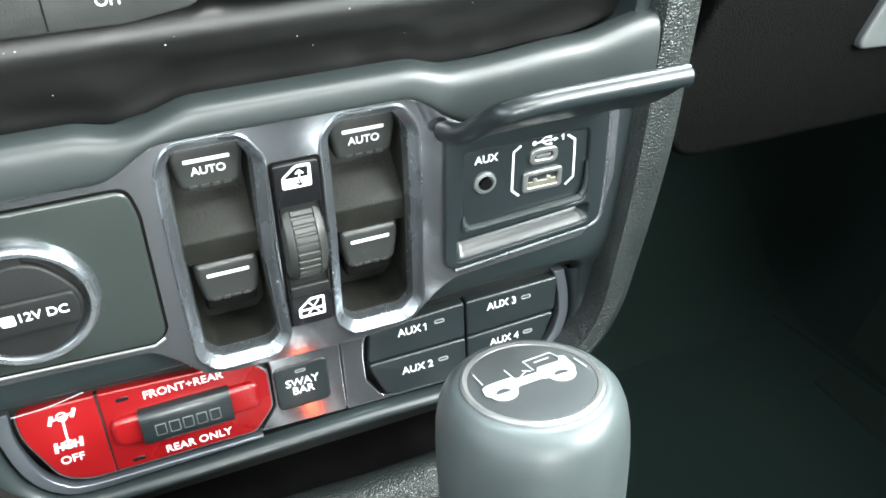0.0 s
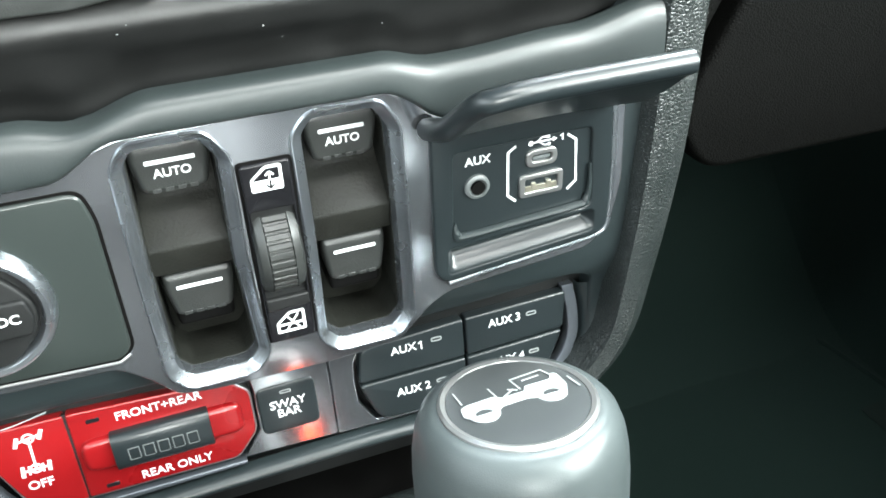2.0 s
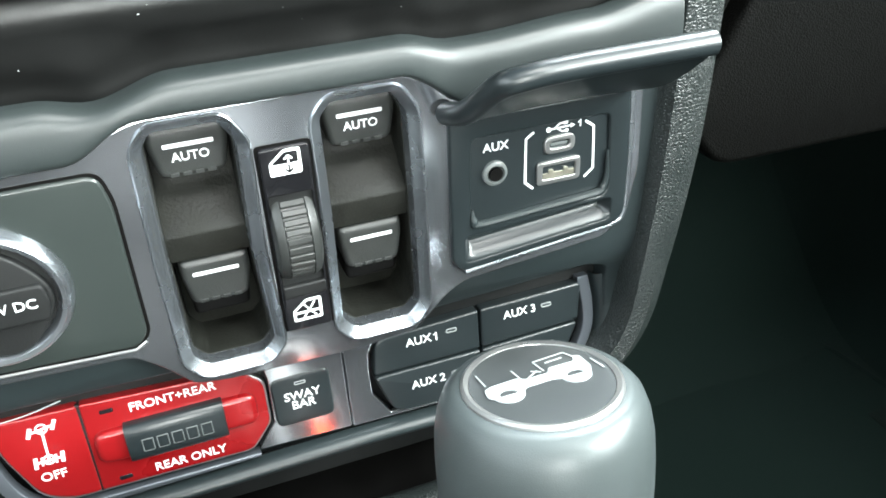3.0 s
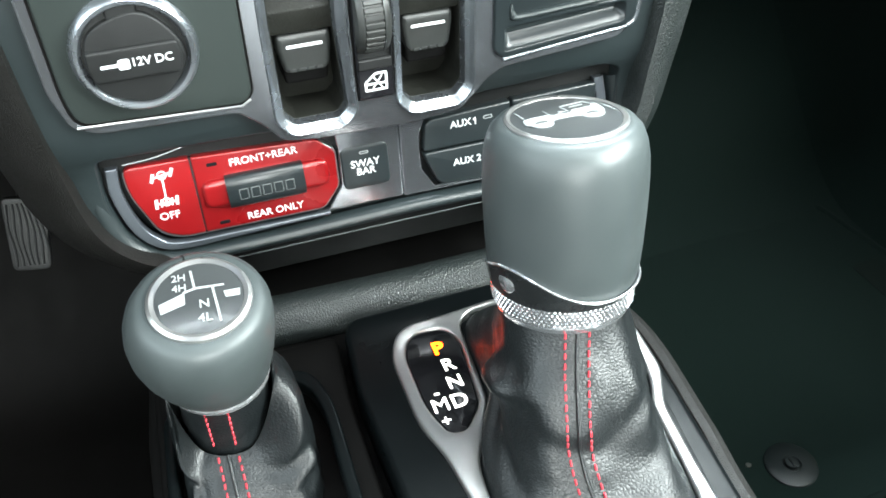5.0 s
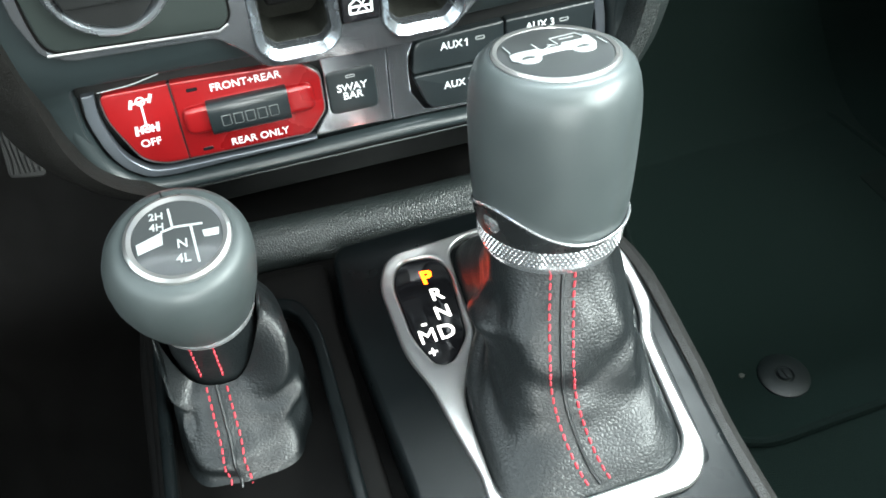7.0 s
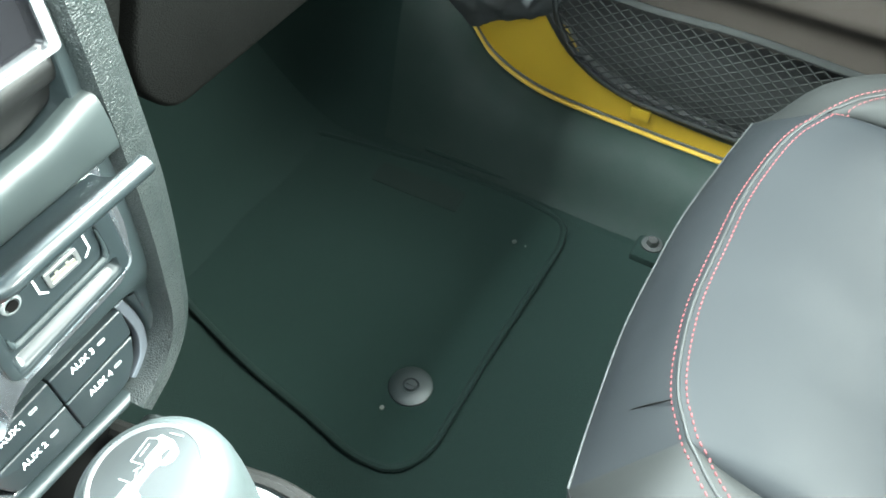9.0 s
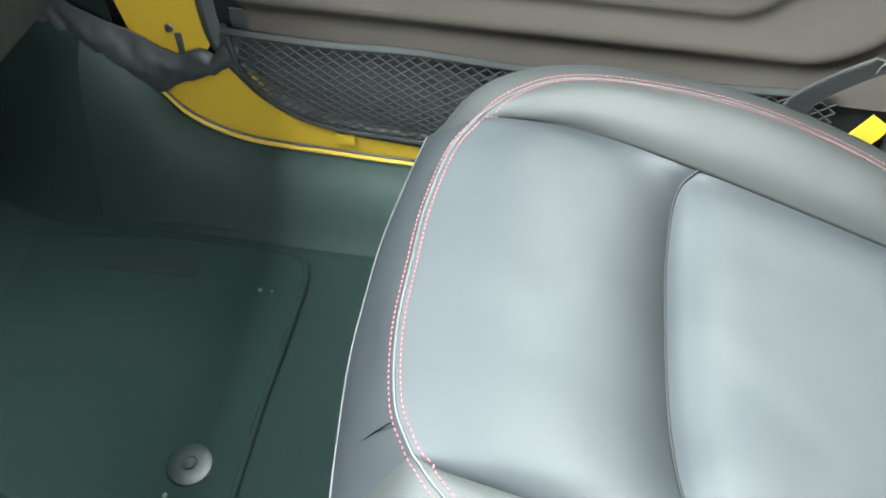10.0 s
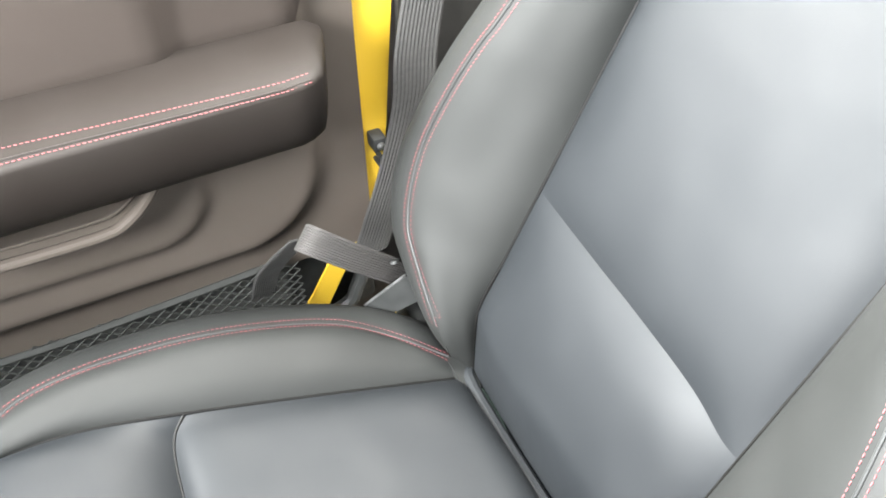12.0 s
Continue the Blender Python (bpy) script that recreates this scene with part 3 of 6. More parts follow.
usb = part("socket_panel", plate([fillet([(51, 511, 1), (51, 458, 3), (55, 454, 3), (113, 459.5, 5), (117, 463, 3), (117, 485, 2), (115.5, 511, 1)], 2), fillet([(58.4, 503.4), (57.9, 472.4), (107.5, 472.4), (109.4, 475), (108, 503.4)], 2.2), SCOOP], -3, 2.8, 0.9, F0), SATIN, stack, "black panel with audio and USB sockets")
part("recess_floor", plate([fillet([(57, 504.5), (57, 471), (110, 471), (109.5, 504.5)], 2)], -2, 1.6, 0.4, F0), SATIN, usb)
scoop = []
for k in range(41):
    u = k / 40
    x, end = 55.8 + 55.4 * u, min(1.0, min(u, 1 - u) / 0.045)
    end = end * end * (3 - 2 * end)
    lo, hi = 457.5 + 4.9 * u, 467.5 + 3.2 * u
    prof = ((1.02, 2.6), (0.99, 2.0), (0.95, 0.2), (0.88, -1.6), (0.78, -2.4), (0.66, -2.5), (0.52, -1.9), (0.40, -0.8), (0.30, 0.5), (0.21, 1.6), (0.12, 2.3), (0.04, 2.65), (-0.02, 2.7))
    scoop.append([F0 @ Vector((x / 1000, (lo + (hi - lo) * v) / 1000, (2.6 + (d - 2.6) * end) / 1000)) for v, d in prof])
part("lip", sheet(scoop, 0), SATIN, usb, "finger scoop along the foot of the socket panel")
foot = smooth([(0.1168, 0.5120, 0), (0.1176, 0.4960, 0), (0.1180, 0.4850, 0), (0.1178, 0.4640, 0), (0.1135, 0.4588, 0), (0.1040, 0.4576, 0), (0.0800, 0.4554, 0), (0.0560, 0.4532, 0)], 8)
part("bezel_bright_line", tube([F0 @ Vector((p.x, p.y, 0.0010)) for p in foot], 0.0012, 10), RIM, usb, "thin bright edge under the socket panel")
part("recess_edge", tube(smooth([(0.0584, -0.0026, 0.4775), (0.0588, -0.0026, 0.4735), (0.0615, -0.0026, 0.4718), (0.083, -0.0026, 0.4728), (0.1045, -0.0026, 0.4740), (0.1075, -0.0026, 0.4760), (0.1085, -0.0026, 0.4810), (0.1082, -0.0026, 0.4900)], 8), [0.0004 + 0.0011 * min(1, k / 8, (56 - k) / 20) for k in range(57)], 10), HOUSING, usb)
jack = part("audio_jack", lathe([(0.0044, 0.0), (0.0043, 0.0010), (0.0034, 0.0016), (0.0031, 0.0016), (0.0028, 0.0010), (0.0025, 0.0009), (0.0022, 0.0002), (0.0022, -0.0005)], 32, F0 @ Matrix.Translation((0.0667, 0.4897, 0.0016))), JACK, usb, "grey audio jack")
part("jack_hole", plate([disc2(66.7, 489.7, 2.4, 24)], 3.0, 3.5, 0.02, F0, 0), DULLBLACK, jack)
usb_c = part("usb_port", plate([box2(84.2, 492.6, 95.6, 498.9, 2.8), box2(86.2, 494.5, 93.6, 497.0, 1.2)], 1.4, 2.6, 0.4, F0), ALU, usb, "small oval USB port")
part("contact", plate([box2(86.8, 495.3, 93.0, 496.2, 0.4)], 1.4, 2.0, 0.05, F0, 0), JACK, usb_c)
usb_a = part("usb_port", plate([box2(81.9, 481.4, 98.1, 489.9, 1.6), box2(84.0, 483.3, 96.2, 488.2, 0.5)], 1.4, 2.6, 0.4, F0), ALU, usb, "rectangular USB port")
part("contact", plate([box2(84.3, 483.4, 96.0, 485.3, 0.2)], 1.2, 2.1, 0.05, F0, 0), BRASS, usb_a)
for xx in (86.5, 92.0):
    part("contact", plate([box2(xx, 484.0, xx + 1.6, 486.4, 0.2)], 1.5, 2.3, 0.05, F0, 0), BRASS, usb_a)
part("lettering", letters("AUX", 67.2, 498.9, 3.0, 1.7, F0, 0.010), WHITE, usb)
part("lettering", bars([((97.6, 500.4), (97.6, 502.8)), ((97.7, 502.6), (96.7, 501.9))], 0.45, 1.65, F0), WHITE, usb)
part("bracket_mark", bars([((80.6, 501.4), (77.8, 499.4)), ((77.8, 499.6), (77.9, 483.2)), ((77.9, 483.4), (80.9, 480.6)), ((99.4, 502.0), (102.6, 499.6)), ((102.6, 499.8), (103.4, 483.6)), ((103.4, 483.8), (100.2, 481.0))], 0.8, 1.65, F0), WHITE, usb)
part("usb_symbol", merged(bars([((86, 501.2), (94, 501.4)), ((88, 501.2), (90, 502.8)), ((90, 502.8), (91.6, 502.8)), ((89, 501.2), (91, 499.8)), ((91, 499.8), (92.4, 499.9))], 0.5, 1.65, F0), plate([disc2(86, 501.2, 0.9, 16)], 1.6, 1.85, 0.02, F0, 0), plate([[(94, 500.6), (94, 502.2), (95.6, 501.4)]], 1.6, 1.85, 0.02, F0, 0), plate([box2(91.4, 502.2, 92.8, 503.4, 0.1)], 1.6, 1.85, 0.02, F0, 0), plate([disc2(92.6, 499.9, 0.65, 12)], 1.6, 1.85, 0.02, F0, 0)), WHITE, usb)
# opened socket lid
lid_rows = []
for v in range(13):
    t = v / 12
    y, z = -0.001 - 0.036 * t, 0.5135 + 0.004 * t + 0.0185 * t ** 1.7
    x0, x1 = 0.0495 + 0.008 * t ** 2, 0.1165
    lid_rows.append([Vector((x0 + (x1 - x0) * u / 20, y, z + 0.0012 * math.sin(math.pi * u / 20))) for u in range(21)])
lid = part("socket_lid", sheet(lid_rows[::-1], 0.0028), SATIN, stack, "black socket lid, opened upwards")
part("rolled_edge", tube(smooth([(0.0500, -0.004, 0.5145), (0.0505, -0.020, 0.5215), (0.0535, -0.034, 0.533), (0.0590, -0.0385, 0.5365), (0.075, -0.039, 0.5375), (0.1165, -0.039, 0.5375)], 8), 0.0036, 12), SATIN, lid)

# sculpted ledge over the switches, and the band above
def ledge(x):
    def ramp(a, b):
        t = min(1, max(0, (x - a) / (b - a)))
        return t * t * (3 - 2 * t)
    low = 0.5185 + 0.0095 * ramp(-0.058, -0.038) - 0.0130 * ramp(0.036, 0.060)
    top = 0.5355 - 0.0025 * ramp(-0.062, -0.048) + 0.0055 * ramp(-0.048, -0.026) - 0.0035 * ramp(0.038, 0.054) + 0.0025 * ramp(0.06, 0.10) + 0.0055 * ramp(0.10, 0.131)
    return low, top


LED = ((-0.0004, 0.0), (-0.0030, 0.02), (-0.0046, 0.09), (-0.0051, 0.24), (-0.0049, 0.50), (-0.0041, 0.76), (-0.0024, 0.92), (0.0004, 0.99), (0.0040, 1.0))
rows, upper = [], []
for i in range(98):
    x = -0.1305 + 0.2615 * i / 97
    b, top = ledge(x)
    rows.append([Vector((x, p[0], p[1])) for p in smooth([(y, b + v * (top - b), 0) for y, v in LED], 4)])
    sweep = [(0.0130, top - 0.004), (0.0122, top + 0.0015), (0.0100, top + 0.0065), (0.0070, 0.5490), (0.0050, 0.5530), (0.0044, 0.5560), (0.0054, 0.5595), (0.0075, 0.5620), (0.0120, 0.5640)]
    upper.append([Vector((x, p[0], p[1])) for p in smooth([(a, c, 0) for a, c in sweep], 4)])
part("sculpted_ledge", sheet(rows, -0.004), LEDGE, stack, "grey soft-touch ledge over the switches", angle=60)
part("upper_band", sheet(upper, -0.004), BAND, stack, "smooth dark band below the climate panel", angle=60)
rng = random.Random(5)
flecks = []
for k in range(16):
    x, u = rng.uniform(-0.10, 0.10), rng.uniform(0.25, 0.8)
    row = upper[int((x + 0.1305) / 0.2615 * 97)]
    fleck = bmesh.new()
    bmesh.ops.create_icosphere(fleck, subdivisions=1, radius=rng.uniform(0.00012, 0.00028))
    for v in fleck.verts:
        v.co = Vector((v.co.x * rng.uniform(1.0, 1.8), v.co.y * 0.4, v.co.z)) + row[int(u * (len(row) - 1))] + Vector((0, -0.0001, 0))
    flecks.append(fleck)
part("dust", merged(*flecks), GREYPRINT, stack, "pale dust flecks", kind="stuff")
part("climate_strip", plate([fillet([(-126, 562.5), (-40, 562), (-22, 564.5), (-16, 569), (-14, 600), (-126, 600)], 2)], -6, -1.5, 0.8, F0), SWITCH, stack, "dark climate button strip")
part("climate_strip", plate([fillet([(-12, 600), (-12, 570), (-6, 564.5), (128, 563), (128, 600)], 3), fillet([(-8.5, 600), (-8.5, 571), (-4.5, 567.5), (124, 566), (124, 600)], 3)], -6, 1.0, 0.9, F0), CHROME, stack, "chrome edge of the climate panel")
part("climate_strip", plate([fillet([(-10, 600), (-10, 571), (-4.5, 566.5), (125, 565), (125, 600)], 3)], -6, -2.0, 0.8, F0), GLOSS, stack, "dark climate panel")
part("lettering", letters("OFF", -42.5, 569.2, 3.0, -1.4, F0, 0.010), WHITE, stack)
part("button_gap", plate([box2(-59.2, 563, -58.7, 600, 0.1)], -2, -1.3, 0.05, F0, 0), GLOSS, stack)

# lower button row
red_off = part("axle_button", plate([fillet([(-106, 19.5, 3), (-79.4, 19, 1), (-79.6, -17, 1), (-89, -16.8, 4), (-98, -12.5, 6), (-106, 8, 6)], 2)], -4, 1.0, 0.7, ROW), RED, stack, "red axle lock button")
red_row = part("axle_rocker_panel", plate([fillet([(-78.6, 19, 1), (-25.5, 16.3, 2.5), (-18.2, 9, 2.5), (-18.4, -8, 2.5), (-26.5, -17.6, 2.5), (-79.2, -17, 1)], 2)], -4, 1.0, 0.7, ROW), RED, stack, "red axle lock rocker panel")
part("red_edge", plate([fillet([(-106.6, 18.8, 3), (-25.2, 15.9, 2.5), (-17.5, 9.4, 2.5), (-17.7, -8.4, 2.5), (-26.2, -18.5, 2.5), (-89.6, -17.9, 4), (-98.6, -13.4, 6), (-106.6, 8, 6)], 2)], -6, 0.3, 0.6, ROW), ALU, stack, "thin bright edge")
for xx, hx in ((-69, 7.0), (-30.0, 7.0)):
    lob = plate([box2(xx - hx - 1.2, -5.6, xx + hx + 1.2, 7.2, 4.5, 6)], -1.0, 3.6, 2.2, ROW, 4)
    part("rocker_shoulder", lob, RED, red_row)
roll = extrude_x([(math.copysign(abs(math.cos(q)) ** 0.6, math.cos(q)) * 0.0076, math.copysign(abs(math.sin(q)) ** 0.6, math.sin(q)) * 0.0046) for q in [math.pi * 2 * (k + 0.5) / 28 for k in range(28)]], -0.0168, 0.0168, 0.0003)
bmesh.ops.transform(roll, matrix=ROW @ Matrix.Translation((-0.0502, 0.0006, 0.0012)), verts=roll.verts)
blk = part("rocker", roll, SATIN, red_row, "black ribbed rocker bar")
for k in range(5):
    x = -60.2 + 5.0 * k
    part("grip_frame", plate([box2(x - 2.0, -2.4, x + 2.0, 2.4, 0.4), box2(x - 1.6, -2.4, x + 1.6, 2.0, 0.3)], 5.2, 6.1, 0.1, ROW, 0), JACK, blk)
part("lettering", letters("FRONT+REAR", -49.0, 13.2, 3.3, 1.05, ROW, 0.010), WHITE, red_row)
part("lettering", letters("REAR ONLY", -48.2, -13.6, 3.3, 1.05, ROW, 0.010), WHITE, red_row)
part("lettering", letters("OFF", -92.4, -5.4, 3.4, 1.05, ROW, 0.010), WHITE, red_off)
ax_segs = [((-95.6, 13.0), (-87.4, 14.4)), ((-96.2, 11.2), (-94.8, 15.0)), ((-88.4, 12.6), (-86.8, 16.2)), ((-91.5, 13.6), (-92.2, 1.2)), ((-96.6, 1.0), (-87.8, 1.2)), ((-96.8, -1.2), (-96.2, 3.2)), ((-94.6, -0.6), (-94.2, 2.8)), ((-88.2, -0.8), (-87.6, 3.4)), ((-90.2, -0.6), (-89.8, 2.8))]
part("axle_symbol", merged(bars(ax_segs, 0.75, 1.0, ROW), bars([ax_segs[k] for k in (1, 2, 5, 7)], 1.3, 1.0, ROW), plate([disc2(-91.5, 13.8, 2.0, 20), disc2(-91.5, 13.8, 1.4, 20)], 1.0, 1.2, 0.02, ROW, 0), plate([disc2(-92.2, 1.4, 2.0, 20), disc2(-92.2, 1.4, 1.4, 20)], 1.0, 1.2, 0.02, ROW, 0)), WHITE, red_off)
for yy in (14.2, -14.0):
    part("indicator", plate([box2(-73.0, yy - 0.8, -68.5, yy + 0.8, 0.6)], 0.8, 1.2, 0.1, ROW, 0), GLOSS, red_row)
PLATE = Matrix.Translation((0, 0.0107, 0.4075)) @ Matrix.Rotation(radians(85.7), 4, "X")
part("button_plate", plate([fillet([(-17.5, 17.5), (11.3, 16), (11.3, -21), (-24, -19.8), (-17, -9), (-16.5, 10)], 1)], -6, 0.8, 0.4, PLATE), SILVER, stack, "dark satin chrome button plate", angle=12)
part("button_plate", plate([fillet([(11.8, 16), (24, 16.6), (21, 10), (20.6, 2), (21, -9), (27, -19.5), (60, -21), (60, -22), (11.8, -21.4)], 1)], -6, 0.8, 0.4, PLATE), SILVER, stack, "dark satin chrome button plate", angle=12)
sway = part("sway_button", plate([box2(-16.2, -11.2, 5.6, 9.6, 3.2)], -2, 2.0, 0.9, ROW), SATIN, stack, "square black button")
part("lettering", letters("SWAY", -5.4, 0.9, 3.4, 2.05, ROW, 0.010), WHITE, sway)
part("lettering", letters("BAR", -5.4, -3.1, 3.4, 2.05, ROW, 0.010), WHITE, sway)
part("indicator", plate([box2(-7.6, 5.4, -3.4, 6.8, 0.6), box2(-7.2, 5.8, -3.8, 6.4, 0.3)], 1.9, 2.15, 0.02, ROW, 0), GREYPRINT, sway)
AUX = [
    ("AUX 1", [(24, 15.0, 4), (65.4, 16.8, 1), (65.2, 0.2, 1), (22.0, 0.0, 2)], 42.6, 10.6, 54.0, 11.4),
    ("AUX 2", [(22.0, -1.0, 2), (65.2, -0.9, 1), (65.0, -20, 1), (28.5, -18.5, 5)], 43.0, -8.4, 54.6, -7.6),
    ("AUX 3", [(66.2, 16.8, 1), (109.5, 17.6, 2), (108.0, 1.4, 2), (66.0, 0.2, 1)], 82.6, 11.6, 94.0, 11.8),
    ("AUX 4", [(66.0, -0.9, 1), (107.8, 0.4, 2), (101.0, -14.5, 6), (93, -20.5, 5), (65.8, -20, 1)], 83.4, -6.6, 94.6, -6.0),
]
for word, outline, tx, ty, ix, iy in AUX:
    b = part("aux_button", plate([fillet(outline, 2)], -4, 2.2, 0.9, ROW), SATIN, stack, "black auxiliary switch button")
    if word.endswith("1"):
        text = merged(letters("AUX", tx - 1.9, ty, 3.4, 2.25, ROW, 0.010), bars([((tx + 5.2, ty - 1.7), (tx + 5.2, ty + 1.7)), ((tx + 5.3, ty + 1.5), (tx + 4.1, ty + 0.7))], 0.55, 2.2, ROW))
    else:
        text = letters(word, tx, ty, 3.4, 2.25, ROW, 0.010)
    part("lettering", text, WHITE, b)
    part("indicator", plate([box2(ix - 2.2, iy - 0.9, ix + 2.2, iy + 0.9, 0.8), box2(ix - 1.7, iy - 0.45, ix + 1.7, iy + 0.45, 0.4)], 2.1, 2.4, 0.02, ROW, 0), GREYPRINT, b)
RIGHT_END = smooth([(108.4, 19.5, 0), (110.6, 6, 0), (110.4, -4, 0), (105.6, -14.5, 0), (97, -21, 0)], 6) + smooth([(99, -24, 0), (109.4, -17, 0), (115.0, -5, 0), (115.4, 7, 0), (113.4, 19.5, 0)], 6)
LEFT_END = smooth([(-107.6, 20.5, 0), (-108.4, 8, 0), (-105.0, -7, 0), (-99.0, -15.6, 0), (-90, -19.7, 0), (-60, -20.2, 0), (-24, -20.3, 0)], 6) + smooth([(-24, -21.8, 0), (-60, -22.4, 0), (-90, -22.9, 0), (-101.6, -19.0, 0), (-109.4, -8.6, 0), (-113.2, 8, 0), (-112.6, 20.5, 0)], 6)
for outline in (RIGHT_END, LEFT_END):
    part("end_trim", plate([[(p.x, p.y) for p in outline]], -4, 1.0, 0.6, ROW), TRIM, stack, "curved steel-blue satin end trim", angle=20)
# rounded lip of the housing round the foot of the button row
lip_path = smooth([(-114.2, 20, 0), (-114.6, 8, 0), (-110.8, -9.2, 0), (-102.6, -20.4, 0), (-90, -24.2, 0), (-60, -24.6, 0), (-17, -24.0, 0), (20, -23.6, 0), (60, -24.4, 0), (97, -25.4, 0), (110.8, -18, 0), (116.6, -5.2, 0), (117.0, 7, 0), (115.0, 19.5, 0)], 8)
lip_rows = []
for i, p in enumerate(lip_path):
    d = (lip_path[min(i + 1, len(lip_path) - 1)] - lip_path[max(i - 1, 0)]).normalized()
    wide = 6.5 + 2.5 * step((p.y + 24) / 12)
    lip_rows.append([ROW @ (Vector((p.x + d.y * wide * k, p.y - d.x * wide * k, h)) / 1000) for k, h in ((0.0, -3.0), (0.03, 0.8), (0.12, 2.2), (0.28, 3.4), (0.48, 4.0), (0.70, 3.5), (0.88, 2.2), (1.0, -0.5), (1.06, -7.0))])
part("row_lip", sheet(lip_rows, 0), HOUSING, stack, "rounded lip under the button row", angle=70)
part("panel_gap", plate([box2(-79.75, -17.2, -78.45, 19.0, 0.1)], -1, 0.55, 0.02, ROW, 0), MATTE, stack)
part("row_floor", plate([ROW_HOLE], -22, -16, 0.5, F0), MATTE, stack)
# a shallow scratch over the red button
part("scuff", tube(smooth([(-0.104, 0.0018, 0.4357), (-0.092, 0.0018, 0.4364), (-0.0805, 0.0018, 0.4388)], 6), 0.00022, 5), GREYPRINT, stack)

# soft side pads of the stack
def side_pad(s, wide_top, wide_low, back):
    """A padded border along the side of the stack; it is wide_top broad above and wide_low below, and runs back by that many metres."""
    pts = smooth([(0.1325, 0.620, 0), (0.1320, 0.54, 0), (0.1312, 0.50, 0), (0.1296, 0.463, 0), (0.1270, 0.435, 0), (0.1245, 0.414, 0), (0.1185, 0.399, 0), (0.107, 0.387, 0), (0.090, 0.378, 0)], 6)
    out = []
    for i, p in enumerate(pts):
        d = (pts[min(i + 1, len(pts) - 1)] - pts[max(i - 1, 0)]).normalized()
        n = Vector((-d.y, d.x, 0))
        n = n if n.x > 0 else -n
        u = min(1.0, max(0.0, (p.y - 0.39) / 0.10))
        wide = wide_low + (wide_top - wide_low) * u
        row = []
        for k, y in ((0.03, 0.010), (0.05, 0.001), (0.13, -0.0016), (0.5, -0.0022), (0.85, -0.0002), (1.0, 0.006), (1.06, 0.06), (1.12, 0.17)):
            q = p + n * wide * k
            row.append(Vector((s * q.x, y + (back * k if k > 0.1 else 0), q.y)))
        out.append(row)
    return sheet(out if s > 0 else [r[::-1] for r in out], 0.003)


part("side_pad", side_pad(1, 0.0155, 0.0086, 0.0), PAD, stack, "grained soft side pad")
part("side_pad", side_pad(-1, 0.030, 0.020, 0.025), GRAIN, stack, "broad grained side pad towards the driver")

# centre console
cons = root("centre_console", (0, -0.25, 0.0), "black centre console with gear lever surround", "console")
top = [(-125, -620), (96, -620), (92, -190), (98, -120), (102, -68), (96, -30), (86, 60), (-118, 60), (-125, -40)]
part("console_body", plate([fillet(top, 8)], 0, 322, 4, flat(0)), DULLBLACK, cons)
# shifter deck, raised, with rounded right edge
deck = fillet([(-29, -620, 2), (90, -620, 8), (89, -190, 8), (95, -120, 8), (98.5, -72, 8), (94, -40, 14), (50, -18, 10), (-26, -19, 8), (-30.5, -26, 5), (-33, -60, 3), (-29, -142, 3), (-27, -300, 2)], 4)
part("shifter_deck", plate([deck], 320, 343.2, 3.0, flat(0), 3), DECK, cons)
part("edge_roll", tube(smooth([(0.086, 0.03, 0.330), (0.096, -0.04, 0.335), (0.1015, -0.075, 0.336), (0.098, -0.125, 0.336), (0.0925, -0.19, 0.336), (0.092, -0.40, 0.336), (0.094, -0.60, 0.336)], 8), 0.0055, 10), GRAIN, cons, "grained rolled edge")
part("lever_tray", plate([fillet([(-122, -330), (-34, -330), (-36, -60), (-33, -20), (-118, -18)], 6), fillet([(-118, -320), (-50, -320), (-48, -60), (-54, -41), (-74, -41), (-112, -45)], 10)], 318, 336, 2.5, flat(0)), DULLBLACK, cons)
part("tray_rim", plate([fillet([(-121, -325), (-46, -325), (-43.5, -58), (-51, -36), (-74, -36), (-115, -40)], 12), fillet([(-117, -320), (-51, -320), (-49, -60), (-55, -42), (-74, -42), (-111, -46)], 10)], 330, 338.5, 1.5, flat(0)), DECK, cons)
part("padded_roll", tube(smooth([(-0.118, 0.030, 0.318), (-0.09, 0.010, 0.327), (0.0, 0.002, 0.330), (0.06, 0.002, 0.330), (0.1, 0.012, 0.322)], 8), 0.013, 16), PAD, cons, "grained padded roll under the stack")
part("knee_panel", extrude_x([(0.018, 0.385), (0.024, 0.366), (0.030, 0.362), (0.033, 0.352), (0.036, 0.350), (0.038, 0.335), (0.06, 0.320), (0.12, 0.320), (0.12, 0.385)], -0.112, 0.104, 0.001), MATTE, cons, "black stepped panel under the stack")

part("groove_line", tube([(-0.110, 0.0328, 0.3522), (0.0, 0.0328, 0.3522), (0.102, 0.0328, 0.3522)], 0.0005, 6), JACK, cons, "thin pale line on the stepped panel")

# lever bezel
BEZ = fillet([(-15, -50, 12), (-7, -35, 10), (20, -33.5, 4), (42, -31.5, 6), (92, -52, 12), (96, -68, 8), (94, -97, 5), (85, -115, 5), (82, -140, 4), (80, -168, 8), (70, -179, 10), (8, -179, 8), (-5, -172, 8), (-3.5, -150, 4), (-7, -126, 5), (-9, -108, 6), (-14.5, -90, 8)], 5, 6)
WIN = fillet([(-9, -52, 8), (-3, -40.5, 7), (13, -41.5, 6), (17.5, -52, 5), (13, -89, 5), (3, -100, 5), (-4, -99, 6), (-9, -84, 6)], 5, 6)
